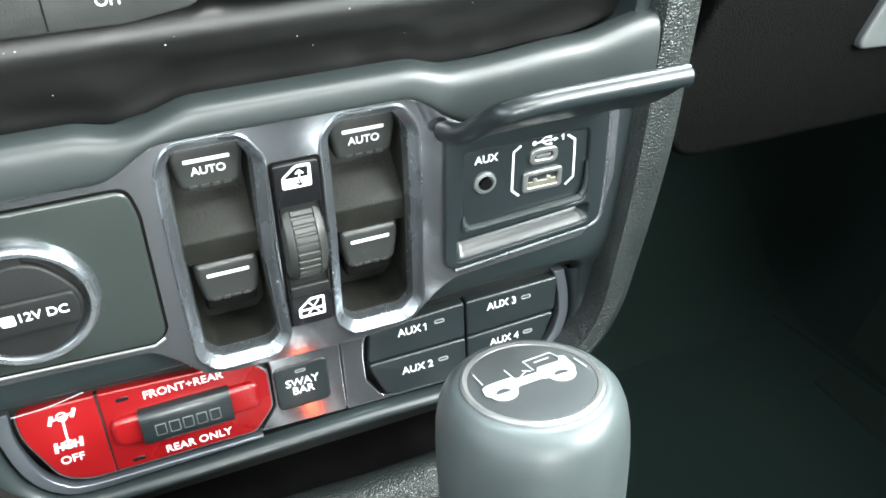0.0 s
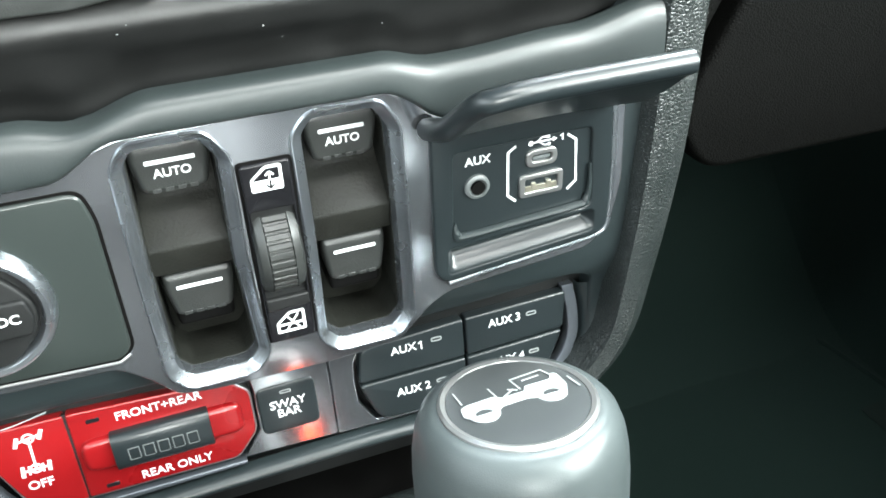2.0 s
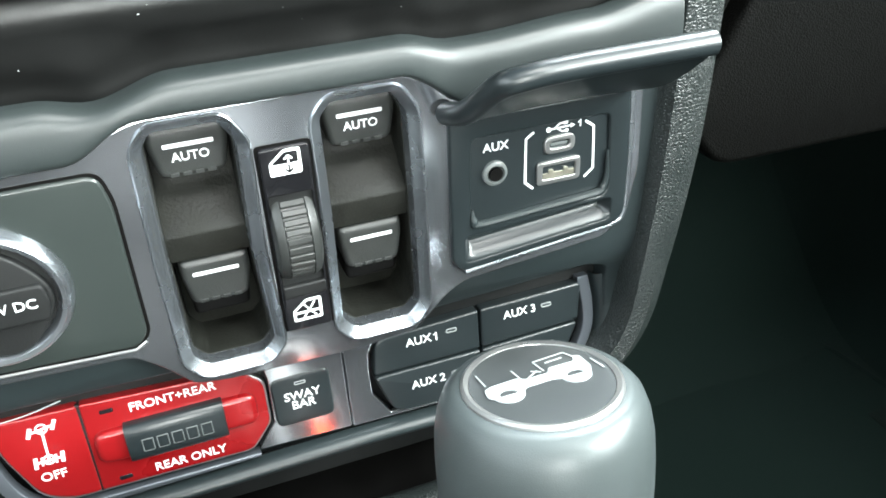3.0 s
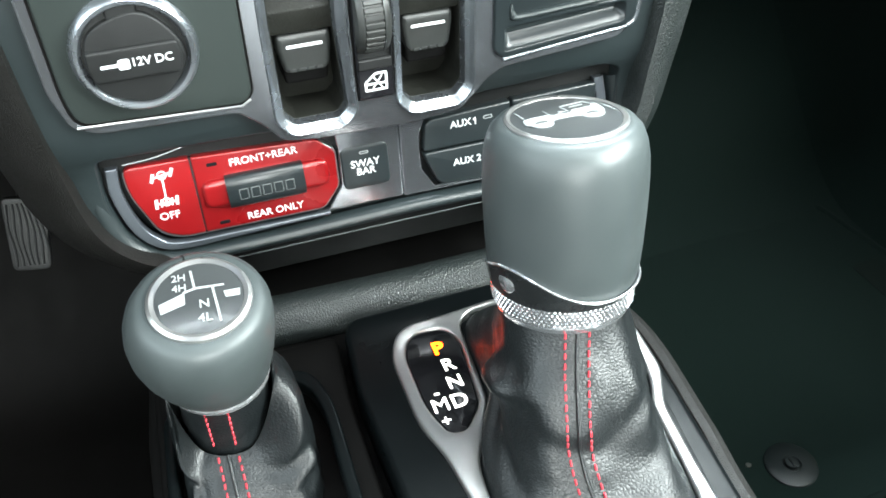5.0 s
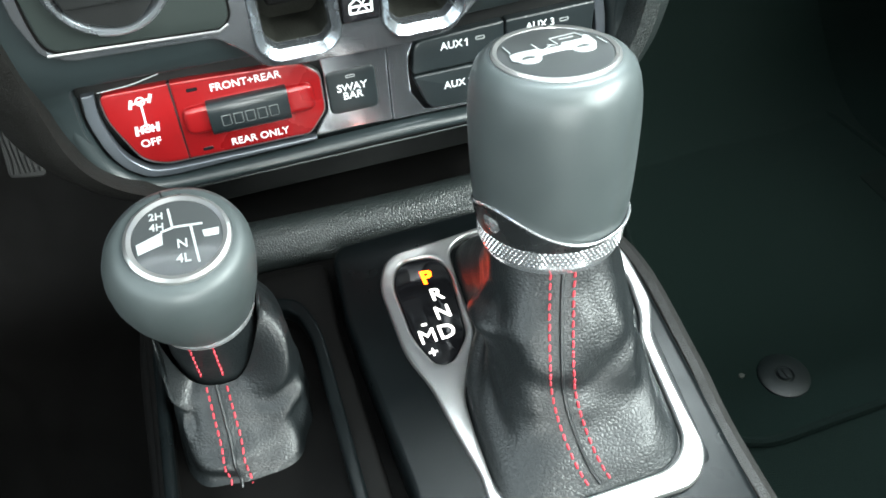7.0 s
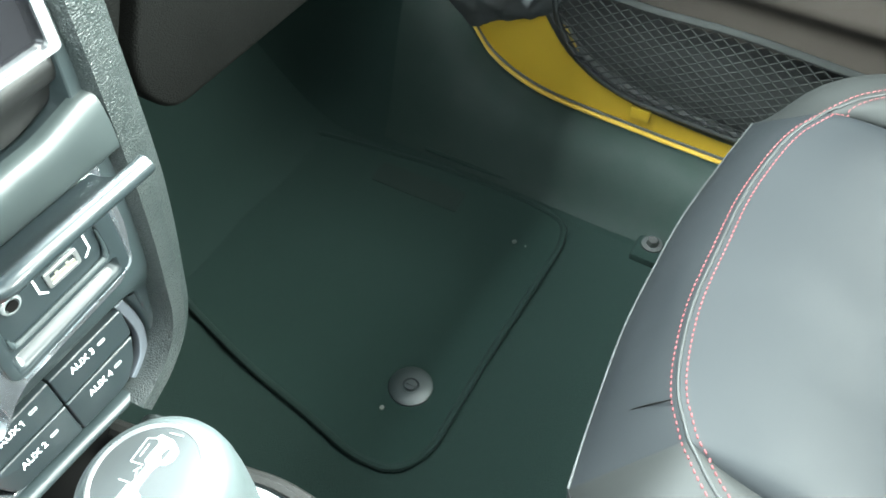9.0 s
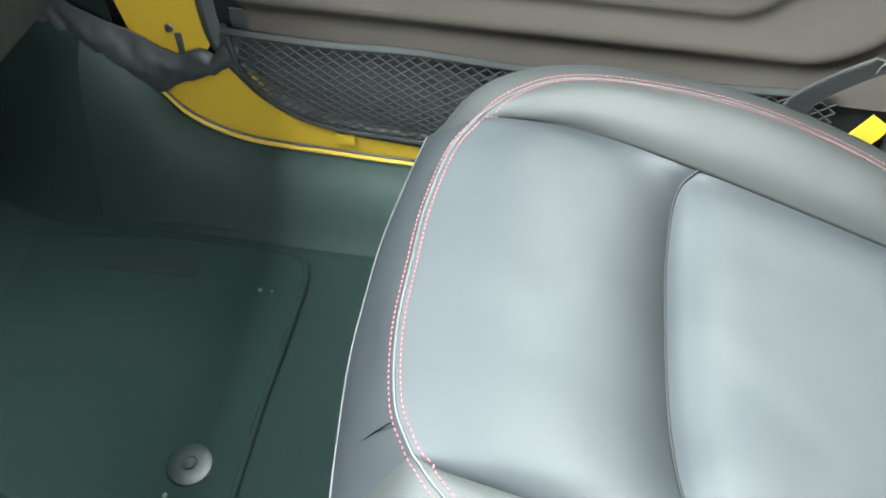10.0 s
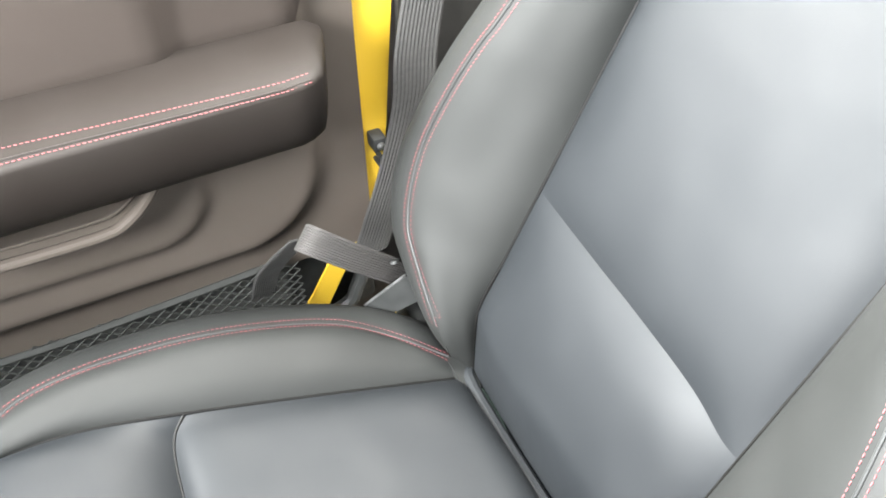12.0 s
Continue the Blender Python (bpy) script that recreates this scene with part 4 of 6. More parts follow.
OPEN = fillet([(20.5, -42, 5), (27, -35.8, 5), (42, -34.6, 5), (84, -58, 8), (90.5, -80, 8), (86, -102, 5), (80, -114, 4), (77, -140, 4), (74, -162, 8), (64, -170.5, 8), (6, -171, 6), (-0.5, -160, 6), (0.5, -132, 5), (2, -116, 5), (9, -104, 5), (17, -88, 5)], 4, 6)
part("lever_bezel", plate([BEZ, WIN, OPEN], 340, 346.0, 1.4, flat(0), 3), ALU, cons, "satin aluminium gear lever bezel")
part("boot_deck", plate([fillet([(20, -40), (30, -34), (85, -56), (92, -80), (80, -172), (4, -173), (-1, -160), (2, -116)], 4)], 335, 343.6, 0.5, flat(0)), DECK, cons)
disp = part("gear_display", plate([shrink(WIN, 0.3)], 338, 345.0, 0.6, flat(0)), GLOSS, cons, "gloss black gear display with lit letters")
for ch, x, y, s, mt in (("P", 6.5, -53.2, 7.2, AMBER), ("R", 7.6, -63.8, 6.6, LIT), ("N", 7.2, -74.0, 6.6, LIT), ("D", 5.6, -84.2, 7.2, LIT), ("M", -2.8, -84.2, 7.2, LIT), ("+", -3.0, -92.6, 5.2, LIT), ("-", -2.4, -77.0, 6.0, LIT)):
    part("letter", letters(ch, x, y, s, 345.05, flat(0), 0.0 if ch == "M" else 0.034 if ch == "P" else 0.016), mt, disp)

# levers
def frame_on(top, axis, spin=0.0):
    z = Vector(axis).normalized()
    x = Vector((1, 0, 0))
    x = (x - z * x.dot(z)).normalized()
    y = z.cross(x)
    m = Matrix((x, y, z)).transposed().to_4x4()
    return Matrix.Translation(top) @ m @ Matrix.Rotation(spin, 4, "Z")


def boot_surface(top_c, top_r, axis, outline, z0, hang, folds, seed, calm=lambda t, a: 1.0, crease=1.0, rim=lambda a: (0.0, 0.0)):
    """Rows of a draped gaiter from the lever's neck to the bezel outline (mm)."""
    n, rowsn = 120, 44
    ctr = Vector((sum(p[0] for p in outline) / len(outline) / 1000, sum(p[1] for p in outline) / len(outline) / 1000, 0))
    # outline radius by angle
    poly = [Vector((p[0] / 1000, p[1] / 1000, 0)) - ctr for p in outline]

    def reach(a):
        d = Vector((math.cos(a), math.sin(a), 0))
        best = 0.01
        for i in range(len(poly)):
            p, q = poly[i - 1], poly[i]
            den = d.x * (q - p).y - d.y * (q - p).x
            if abs(den) < 1e-12:
                continue
            t = (p.x * (q - p).y - p.y * (q - p).x) / den
            u = (p.x * d.y - p.y * d.x) / den
            if t > 0 and -1e-6 <= u <= 1 + 1e-6:
                best = max(best, t)
        return best
    rr = [reach(2 * math.pi * k / n) for k in range(n)]
    rr = [(rr[k - 2] + rr[k - 1] + rr[k] + rr[(k + 1) % n] + rr[(k + 2) % n]) / 5 for k in range(n)]
    m = frame_on(top_c, axis)
    out = []
    for j in range(rowsn):
        t = j / (rowsn - 1)
        row = []
        for k in range(n):
            a = 2 * math.pi * k / n
            wide, drop = rim(a)
            p0 = m @ Vector((math.cos(a) * (top_r + wide), math.sin(a) * (top_r + wide), -drop))
            p1 = ctr + Vector((math.cos(a), math.sin(a), 0)) * rr[k]
            p1.z = z0
            grow = hang(t, a)
            p = p0.lerp(p1, grow)
            p.z = p0.z + (z0 - p0.z) * (1 - (1 - t) ** 1.05)
            env = math.sin(math.pi * min(1, t)) ** 0.8 * calm(t, a)
            wob = noise.noise(Vector((math.cos(a) * 2.2 + seed, math.sin(a) * 2.2, t * 3.2))) * 0.0036 * crease
            wob += noise.noise(Vector((math.cos(a) * 4 + seed, math.sin(a) * 4, t * 7))) * 0.0010 * crease * crease
            for fa, ft, fw, fl, fd in folds:
                da = (a - radians(fa) + math.pi) % (2 * math.pi) - math.pi
                tt = t - ft - fl * da
                wob += fd * math.exp(-(da / radians(fw)) ** 2 - (tt / 0.07) ** 2)
            d = Vector((math.cos(a), math.sin(a), 0.25)).normalized()
            row.append(p + d * wob * env)
        out.append(row)
    return out


def seam_on(rows, col, offs, t0, t1):
    """A line down the gaiter at a column (fractions allowed), with the surface's normals."""
    pts, nor = [], []
    n = len(rows[0])
    for j in range(int(t0 * (len(rows) - 1)), int(t1 * (len(rows) - 1)) + 1):
        c = col(j / (len(rows) - 1))
        k, f = int(math.floor(c)), c - math.floor(c)
        p = rows[j][k % n].lerp(rows[j][(k + 1) % n], f)
        u = rows[j][(k + 2) % n] - rows[j][(k - 2) % n]
        v = rows[min(j + 1, len(rows) - 1)][k % n] - rows[max(j - 1, 0)][k % n]
        nn = v.cross(u).normalized()
        if nn.dot(p - Vector((p.x, p.y + 0.1, p.z))) < 0:
            nn = -nn
        pts.append(p + u.normalized() * offs)
        nor.append(nn)
    return pts, nor


gear = root("gear_lever", (0.044, -0.095, 0.343), "charcoal gear lever knob with chrome collar and leather boot", "gear lever")
GAX = Vector((0.03, 0.18, 0.983))
GTOP = (0.0458, -0.0805, 0.472)
GM = frame_on(GTOP, GAX)
prof = [(0.0, -0.0012), (0.0185, -0.0012), (0.0200, -0.0008), (0.0216, -0.0004), (0.0240, -0.0014), (0.0262, -0.0038), (0.0277, -0.0078), (0.0286, -0.0130), (0.0290, -0.020), (0.0290, -0.028), (0.0288, -0.036), (0.0285, -0.045), (0.0280, -0.052), (0.0274, -0.0575), (0.0266, -0.0600)]
knob = part("knob", lathe(prof, 72, GM), KNOB, gear, "charcoal soft-touch knob", angle=60)
part("emblem_ring", lathe([(0.0186, -0.0012), (0.0190, 0.0002), (0.0202, 0.0006), (0.0210, 0.0000), (0.0212, -0.0008)], 64, GM), ALU, knob, "pale satin ring")
part("emblem_disc", lathe([(0.0188, -0.0011), (0.0188, 0.0000), (0.012, 0.00035), (0.0, 0.0005)], 64, GM), LENS, knob, "gloss smoky disc with a pale vehicle outline")
EM = GM @ Matrix.Rotation(radians(0), 4, "Z") @ Matrix.Diagonal((1.08, 0.95, 1, 1))
car = [(-14.6, -2.4), (-14.2, 1.2), (-12.4, 2.4), (-5.0, 3.2), (-3.6, 1.8), (2.6, 2.2), (3.6, 4.4), (10.6, 4.8), (11.6, 7.4), (13.2, 6.6), (13.4, 0.6), (12.6, -1.6), (4.4, -2.0), (2.4, -1.2), (-4.6, -1.8), (-5.6, -3.0), (-13.6, -3.6)]
wheels = [plate([disc2(x, y, 3.9, 28), disc2(x, y, 2.2, 24)], 0.42, 0.82, 0.02, EM, 0) for x, y in ((-9.6, -3.0), (8.4, -1.6))]
fittings = bars([((-4.4, 3.0), (-5.0, 7.6)), ((-2.8, 2.0), (0.6, 4.6)), ((-0.8, 5.0), (1.4, 3.6)), ((16.0, -1.6), (15.0, 4.2)), ((-13.2, 3.4), (-13.6, 9.4)), ((2.2, 3.8), (1.4, 9.2)), ((1.4, 9.2), (10.2, 10.4)), ((10.2, 10.4), (11.6, 6.8)), ((4.0, 7.4), (8.8, 8.0))], 0.36, 0.45, EM)
part("vehicle_outline", merged(plate([fillet(car, 0.5, 2), disc2(-9.6, -3.0, 2.2, 24)[::-1], disc2(8.4, -1.6, 2.2, 24)[::-1]], 0.40, 0.72, 0.02, EM, 0), fittings, *wheels), PALE, knob)


def collar_top(a, r, h):
    if h > -0.0588:
        lift = math.exp(-(((a - radians(205) + math.pi) % (2 * math.pi) - math.pi) / radians(42)) ** 2)
        return r + 0.0010 * lift, h + 0.0125 * lift - 0.002
    return r, h


collar = part("collar", lathe([(0.0245, -0.0566), (0.0279, -0.0566), (0.0283, -0.0571), (0.0280, -0.0580), (0.0275, -0.0598), (0.0271, -0.0610), (0.0255, -0.0614)], 96, GM, collar_top), COLLAR, gear, "dark satin collar with a bright edge and a side button")
rim_line = [collar_top(radians(3 * k), 0.0281, -0.0569) for k in range(120)]
part("bright_edge", tube([GM @ Vector((r * math.cos(radians(3 * k)), r * math.sin(radians(3 * k)), h)) for k, (r, h) in enumerate(rim_line)], 0.00055, 8, closed=True), CHROME, collar, "bright chrome edge")
part("knurled_ring", lathe([(0.0245, -0.0604), (0.0267, -0.0608), (0.0265, -0.0682), (0.0260, -0.0697), (0.0254, -0.0712), (0.0225, -0.0720)], 96, GM), CHROME, collar, "knurled ring")
kn = bmesh.new()
for j in range(5):
    for k in range(92):
        a = 2 * math.pi * (k + 0.5 * (j % 2)) / 92
        h, r = -0.0617 - 0.00142 * j, 0.0264 - 0.00005 * j
        c = GM @ Vector((r * math.cos(a), r * math.sin(a), h))
        out = (GM.to_3x3() @ Vector((math.cos(a), math.sin(a), 0))).normalized()
        side = (GM.to_3x3() @ Vector((-math.sin(a), math.cos(a), 0))).normalized()
        upv = GM.to_3x3() @ Vector((0, 0, 1))
        base = [kn.verts.new(c + side * 0.00088), kn.verts.new(c + upv * 0.00092), kn.verts.new(c - side * 0.00088), kn.verts.new(c - upv * 0.00092)]
        tip = kn.verts.new(c + out * 0.00065)
        for i in range(4):
            kn.faces.new((base[i], base[(i + 1) % 4], tip))
bmesh.ops.recalc_face_normals(kn, faces=kn.faces)
part("knurling", kn, CHROME, collar, angle=10, kind="stuff")
a = radians(200)
BUT = GM @ Matrix.Translation((0.0274 * math.cos(a), 0.0274 * math.sin(a), -0.0535)) @ Matrix.Rotation(a, 4, "Z") @ Matrix.Rotation(math.pi / 2, 4, "Y")
part("release_button", lathe([(0.0042, -0.001), (0.0042, 0.0004), (0.0034, 0.0010), (0.0, 0.0014)], 24, BUT), CHROME, collar, "round chrome release button")
GROW = ((0.0, 0.0), (0.10, 0.09), (0.25, 0.26), (0.40, 0.39), (0.60, 0.50), (0.75, 0.64), (0.88, 0.86), (1.0, 1.0))


def soft_steps(t, knots):
    got = [p for p in smooth([(a, b, 0) for a, b in knots], 6)]
    return float(np.interp(t, [p.x for p in got], [p.y for p in got]))


G_FOLDS = [(178, 0.66, 26, 0.30, -0.0045), (195, 0.40, 34, -0.2, 0.0050), (190, 0.88, 24, 0.15, 0.0035), (330, 0.62, 16, 0.5, -0.0060), (300, 0.76, 22, -0.25, 0.0040), (225, 0.80, 26, 0.25, -0.0036), (250, 0.52, 30, 0.25, -0.0018), (290, 0.42, 26, -0.3, -0.0020), (20, 0.5, 20, 0.4, -0.004)]
neck = GM @ Vector((0, 0, -0.0710))
g_rows = boot_surface(neck, 0.0236, GAX, shrink(OPEN, 0.5), 0.3435, lambda t, a: soft_steps(t, GROW), G_FOLDS, 3.0)
part("boot", sheet(g_rows[::-1], 0.0012, wrap=True), LEATHER, gear, "creased black leather boot", angle=80)
col = lambda t: 86.0 - 8.7 * t + 11.4 * t * t
for off in (-0.0043, 0.0043):
    pts, nor = seam_on(g_rows, col, off, 0.02, 0.97)
    part("stitching", stitches(pts, nor, 0.0026, 0.0035, 0.00044), THREAD, gear, "red stitching", kind="stuff")
pts, nor = seam_on(g_rows, col, 0.0, 0.02, 0.97)
part("seam", tube([p + q * 0.0003 for p, q in zip(pts, nor)], 0.0007, 6), LEATHER, gear)

# transfer lever
tcase = root("transfer_lever", (-0.086, -0.08, 0.330), "charcoal transfer lever knob with shift pattern and leather boot", "gear lever")
TAX = Vector((0.03, -0.19, 0.985))
TTOP = (-0.0845, -0.0762, 0.4273)
TM = frame_on(TTOP, TAX)
prof = [(0.0, -0.0010), (0.0160, -0.0010), (0.0178, -0.0008), (0.0206, -0.0012), (0.0231, -0.0034), (0.0248, -0.0072), (0.0257, -0.0118), (0.0260, -0.0165), (0.0257, -0.0225), (0.0246, -0.0290), (0.0229, -0.0350), (0.0208, -0.0405), (0.0188, -0.0438)]
tknob = part("knob", lathe(prof, 72, TM, lambda a, r, h: (r + 0.0024 * math.sin(math.pi * min(1, -h / 0.044)) * math.cos(a - radians(162)) if 0 > h > -0.044 and r > 0.0179 else r, h)), KNOB, tcase, "charcoal soft-touch knob", angle=60)
part("emblem_ring", lathe([(0.0146, -0.0010), (0.0149, 0.0004), (0.0164, 0.0009), (0.0176, 0.0002), (0.0178, -0.0008)], 64, TM), ALU, tknob, "bright satin ring")
part("emblem_disc", lathe([(0.0148, -0.0009), (0.0148, 0.0002), (0.009, 0.0006), (0.0, 0.0008)], 64, TM), LENS, tknob, "smoky disc with a white shift pattern")
PAT = TM @ Matrix.Rotation(radians(-4), 4, "Z") @ Matrix.Diagonal((0.93, 0.93, 1, 1))
MARKS = [((-2.2, 12.4), (-1.3, 4.6)), ((-5.4, 2.6), (-1.0, 3.9)), ((-1.8, 4.0), (9.3, 3.8)), ((5.1, 3.8), (6.8, -12.4))]
part("shift_pattern", merged(letters("2H", -6.6, 9.6, 3.0, 0.95, PAT, 0.010), letters("4H", -6.6, 4.9, 3.0, 0.95, PAT, 0.010), letters("N", 1.7, -3.6, 3.6, 0.95, PAT, 0.010), letters("4L", 1.6, -9.8, 3.6, 0.95, PAT, 0.010), bars(MARKS, 0.85, 0.85, PAT), plate([[(-14.2, -1.3), (-5.0, 2.6), (-5.0, -2.6), (-13.6, -5.6)]], 0.8, 1.0, 0.02, PAT, 0), plate([[(8.9, 0.8), (14.8, 1.0), (14.5, -2.1), (9.4, -2.1)]], 0.8, 1.0, 0.02, PAT, 0)), PALE, tknob)
part("collar", lathe([(0.0170, -0.0428), (0.0190, -0.0430), (0.0196, -0.0440), (0.0193, -0.0450), (0.0195, -0.0458), (0.0188, -0.0472), (0.0160, -0.0476)], 72, TM), CHROME, tcase, "thin bright collar")
part("knob_seam", tube([TM @ Vector((r * math.cos(radians(98)), r * math.sin(radians(98)), h + 0.0002)) for r, h in prof[2:7]], 0.0003, 5), MATTE, tknob)
T_OPEN = fillet([(-113, -128), (-58, -128), (-54, -70), (-58, -50), (-74, -48), (-107, -52)], 12, 5)
T_FOLDS = [(296, 0.10, 20, 0.35, 0.0026), (306, 0.24, 26, 0.35, -0.0042), (318, 0.40, 28, 0.35, 0.0034), (222, 0.12, 24, -0.35, 0.0022), (216, 0.28, 28, -0.35, -0.0032), (250, 0.46, 30, -0.10, 0.0026), (258, 0.62, 40, 0.10, -0.0032), (285, 0.74, 30, 0.30, 0.0024), (345, 0.60, 24, 0.3, -0.0030)]
T_FRONT = 258


def transfer_rim(a):
    da = abs((a - radians(T_FRONT) + math.pi) % (2 * math.pi) - math.pi)
    v = step((radians(92) - da) / radians(66))
    return 0.0012 + 0.0026 * (1 - v), 0.0010 + 0.0330 * v


def transfer_hang(t, a):
    da = (a - radians(T_FRONT) + math.pi) % (2 * math.pi) - math.pi
    front = math.exp(-(da / radians(62)) ** 4)
    return (0.62 * step(t / 0.22) + 0.38 * t) * (1 - front) + t ** 0.85 * front


neck = TM @ Vector((0, 0, -0.0462))
sleeve = [[neck + (TM.to_3x3() @ Vector((math.cos(radians(5 * k)), math.sin(radians(5 * k)), 0))) * (0.0172 + 0.0007 * math.sin(0.9 * j) * math.sin(radians(10 * k) + j)) - TAX.normalized() * 0.0052 * j for k in range(72)] for j in range(9)]
part("neck_sleeve", sheet(sleeve[::-1], 0.001, wrap=True), LEATHER, tcase, "black leather sleeve on the lever's neck", angle=80)
t_rows = boot_surface(neck, 0.0174, TAX, T_OPEN, 0.3100, transfer_hang, T_FOLDS, 9.0, lambda t, a: 1.0, 0.7, transfer_rim)
part("boot", sheet(t_rows[::-1], 0.0012, wrap=True), LEATHER, tcase, "creased black leather boot", angle=80)
for off in (-0.0041, 0.0041):
    c = radians(258) + off / 0.0178
    pts = [neck + (TM.to_3x3() @ Vector((math.cos(c), math.sin(c), 0))) * 0.0181 - TAX.normalized() * 0.0021 * j for j in range(14)]
    part("stitching", stitches(pts, [TM.to_3x3() @ Vector((math.cos(c), math.sin(c), 0))] * 14, 0.0026, 0.0035, 0.00044), THREAD, tcase, "red stitching", kind="stuff")
tcol = lambda t: 86.3 - 1.5 * t
for off in (-0.0040, 0.0040):
    pts, nor = seam_on(t_rows, tcol, off, 0.02, 0.97)
    part("stitching", stitches(pts, nor, 0.0026, 0.0035, 0.00044), THREAD, tcase, "red stitching", kind="stuff")
pts, nor = seam_on(t_rows, tcol, 0.0, 0.02, 0.97)
part("seam", tube([p + q * 0.0003 for p, q in zip(pts, nor)], 0.0007, 6), LEATHER, tcase)

# footwell floor
def floor_z(x, y):
    z = -0.004 + 0.22 * step((y - 0.26) / 0.32) ** 1.2
    side = step((x - 0.645) / 0.085)
    hump = 0.022 * step((y + 0.10) / 0.25)
    z += side * (0.052 + hump)
    z += 0.20 * step((0.135 - x) / 0.07) * step((x + 0.14) / 0.05)
    z += 0.002 * noise.noise(Vector((x * 9, y * 9, 0)))
    return z


rows = [[Vector((-0.76 + 1.50 * i / 150, -1.9 + 2.49 * j / 200, 0)) for i in range(151)] for j in range(201)]
for row in rows:
    for p in row:
        p.z = floor_z(p.x, p.y)
thing("floor", sheet([r[66:] for r in rows], -0.006), CARPET, (0, 0, 0), "black carpeted footwell floor rising to the sill", "floor", kind="structure", angle=80)
# driver's half of the same floor, its shade put into a near-black colour
thing("floor_driver", sheet([r[:67] for r in rows], -0.006), DULLBLACK, (0, 0, 0), "floor of the driver footwell, coloured near-black for its shade", "floor", kind="structure", angle=80)

MAT = fillet([(340, 330, 60), (312, 282, 60), (281, 170, 60), (266, 82, 40), (252, 20, 25), (258, -22, 25), (290, -41, 20), (400, -39, 10), (590, -41, 20), (622, -30, 18), (630, 20, 20), (628, 140, 30), (600, 330, 40)], 20, 6)
fmat = root("floor_mat", (0.45, 0.1, 0.0), "black carpet floor mat with bound edge", "floor mat")


bm = plate([MAT], 0.0, 7.0, 1.0, flat(0))
bmesh.ops.triangulate(bm, faces=bm.faces[:])
part("mat_carpet", bm, MATCARPET, fmat)
part("bound_edge", tube([Vector((p[0] / 1000, p[1] / 1000, 0.006)) for p in MAT], 0.0042, 8, closed=True), CARPET, fmat, "raised black bound edge")
part("heel_label", plate([fillet([(566, 205), (600, 208), (604, 92), (570, 88)], 4)], 6.5, 8.0, 0.5, flat(0)), HEEL, fmat, "worn heel patch")
clip = part("mat_clip", lathe([(0.0225, 0.0), (0.0225, 0.0020), (0.0205, 0.0034), (0.0085, 0.0036), (0.0072, 0.0020), (0.0060, 0.0020), (0.0056, 0.0050), (0.0, 0.0054)], 48, Matrix.Translation((0.343, 0.011, 0.0066))), CLIPMAT, fmat, "smoky round mat anchor")
part("clip_bar", rbox(0.3415, 0.3445, 0.0065, 0.0155, 0.011, 0.0130, 0.0006), CLIPMAT, clip)
for x, y, s in ((0.3085, 0.023, 0.0028), (0.565, 0.007, 0.0030), (0.565, -0.007, 0.0016)):
    bm = bmesh.new()
    bmesh.ops.create_icosphere(bm, subdivisions=1, radius=s)
    for v in bm.verts:
        v.co = Vector((v.co.x * 1.2, v.co.y, v.co.z * 0.5)) * (1 + 0.3 * noise.noise(v.co * 900)) + Vector((x, y, 0.0078))
    thing("crumb", bm, CRUMB, (x, y, 0.007), "pale crumb of dirt on the carpet mat", "debris", "crumbs on the mat")
thing("floor_ridge", tube(smooth([(0.652, -0.065, 0.010), (0.648, 0.02, 0.010), (0.643, 0.11, 0.012), (0.640, 0.17, 0.014)], 6), 0.003, 8), CARPET, (0.648, 0.02, 0.0), "pressed ridge in the black carpet", "carpet ridge", kind="structure")
bolt = root("seat_bolt", (0.636, -0.132, 0.0), "bare steel seat rail bolt on the floor", "bolt")
part("bolt_head", lathe([(0.007, 0.0), (0.007, 0.005), (0.0055, 0.007), (0.0, 0.0075)], 6, Matrix.Translation((0.636, -0.132, 0.014))), STEEL, bolt)
part("washer", lathe([(0.012, 0.0), (0.012, 0.0022), (0.0, 0.003)], 24, Matrix.Translation((0.636, -0.132, 0.0118))), RUBBER, bolt)
part("rail_foot", rbox(0.612, 0.658, -0.160, -0.114, -0.002, 0.012, 0.004), CARPET, bolt)

# accelerator pedal
ped = root("accelerator_pedal", (-0.236, 0.35, 0.10), "ribbed black accelerator pedal in the driver footwell", "pedal")
pm = Matrix.Translation((-0.236, 0.350, 0.172)) @ Matrix.Rotation(radians(70), 4, "X") @ Matrix.Rotation(radians(-6), 4, "Z")
part("pad", plate([fillet([(-17, -32), (14, -34), (19, 30), (-16, 34)], 6)], -5, 3, 1.5, pm), RUBBER, ped)
for k in range(7):
    pts = [pm @ Vector(((-13 + 4.4 * k + 1.0 * math.sin(j * 0.9 + k)) / 1000, (-28 + 7 * j) / 1000, 0.0034)) for j in range(9)]
    part("rib", tube(pts, 0.0013, 6), RUBBER, ped)
part("arm", tube(smooth([(-0.238, 0.365, 0.15), (-0.24, 0.44, 0.20), (-0.24, 0.55, 0.32)], 6), 0.008, 8), MATTE, ped)

# passenger seat
from mathutils.bvhtree import BVHTree

SKIN_V, SKIN_F = [], []
XS = 0.366
seat = root("passenger_seat", (XS, -0.45, 0.06), "grey-black leather passenger seat with red double stitching", "car seat")


def profile(t, p=4.0):
    return 1 - abs(2 * t - 1) ** p


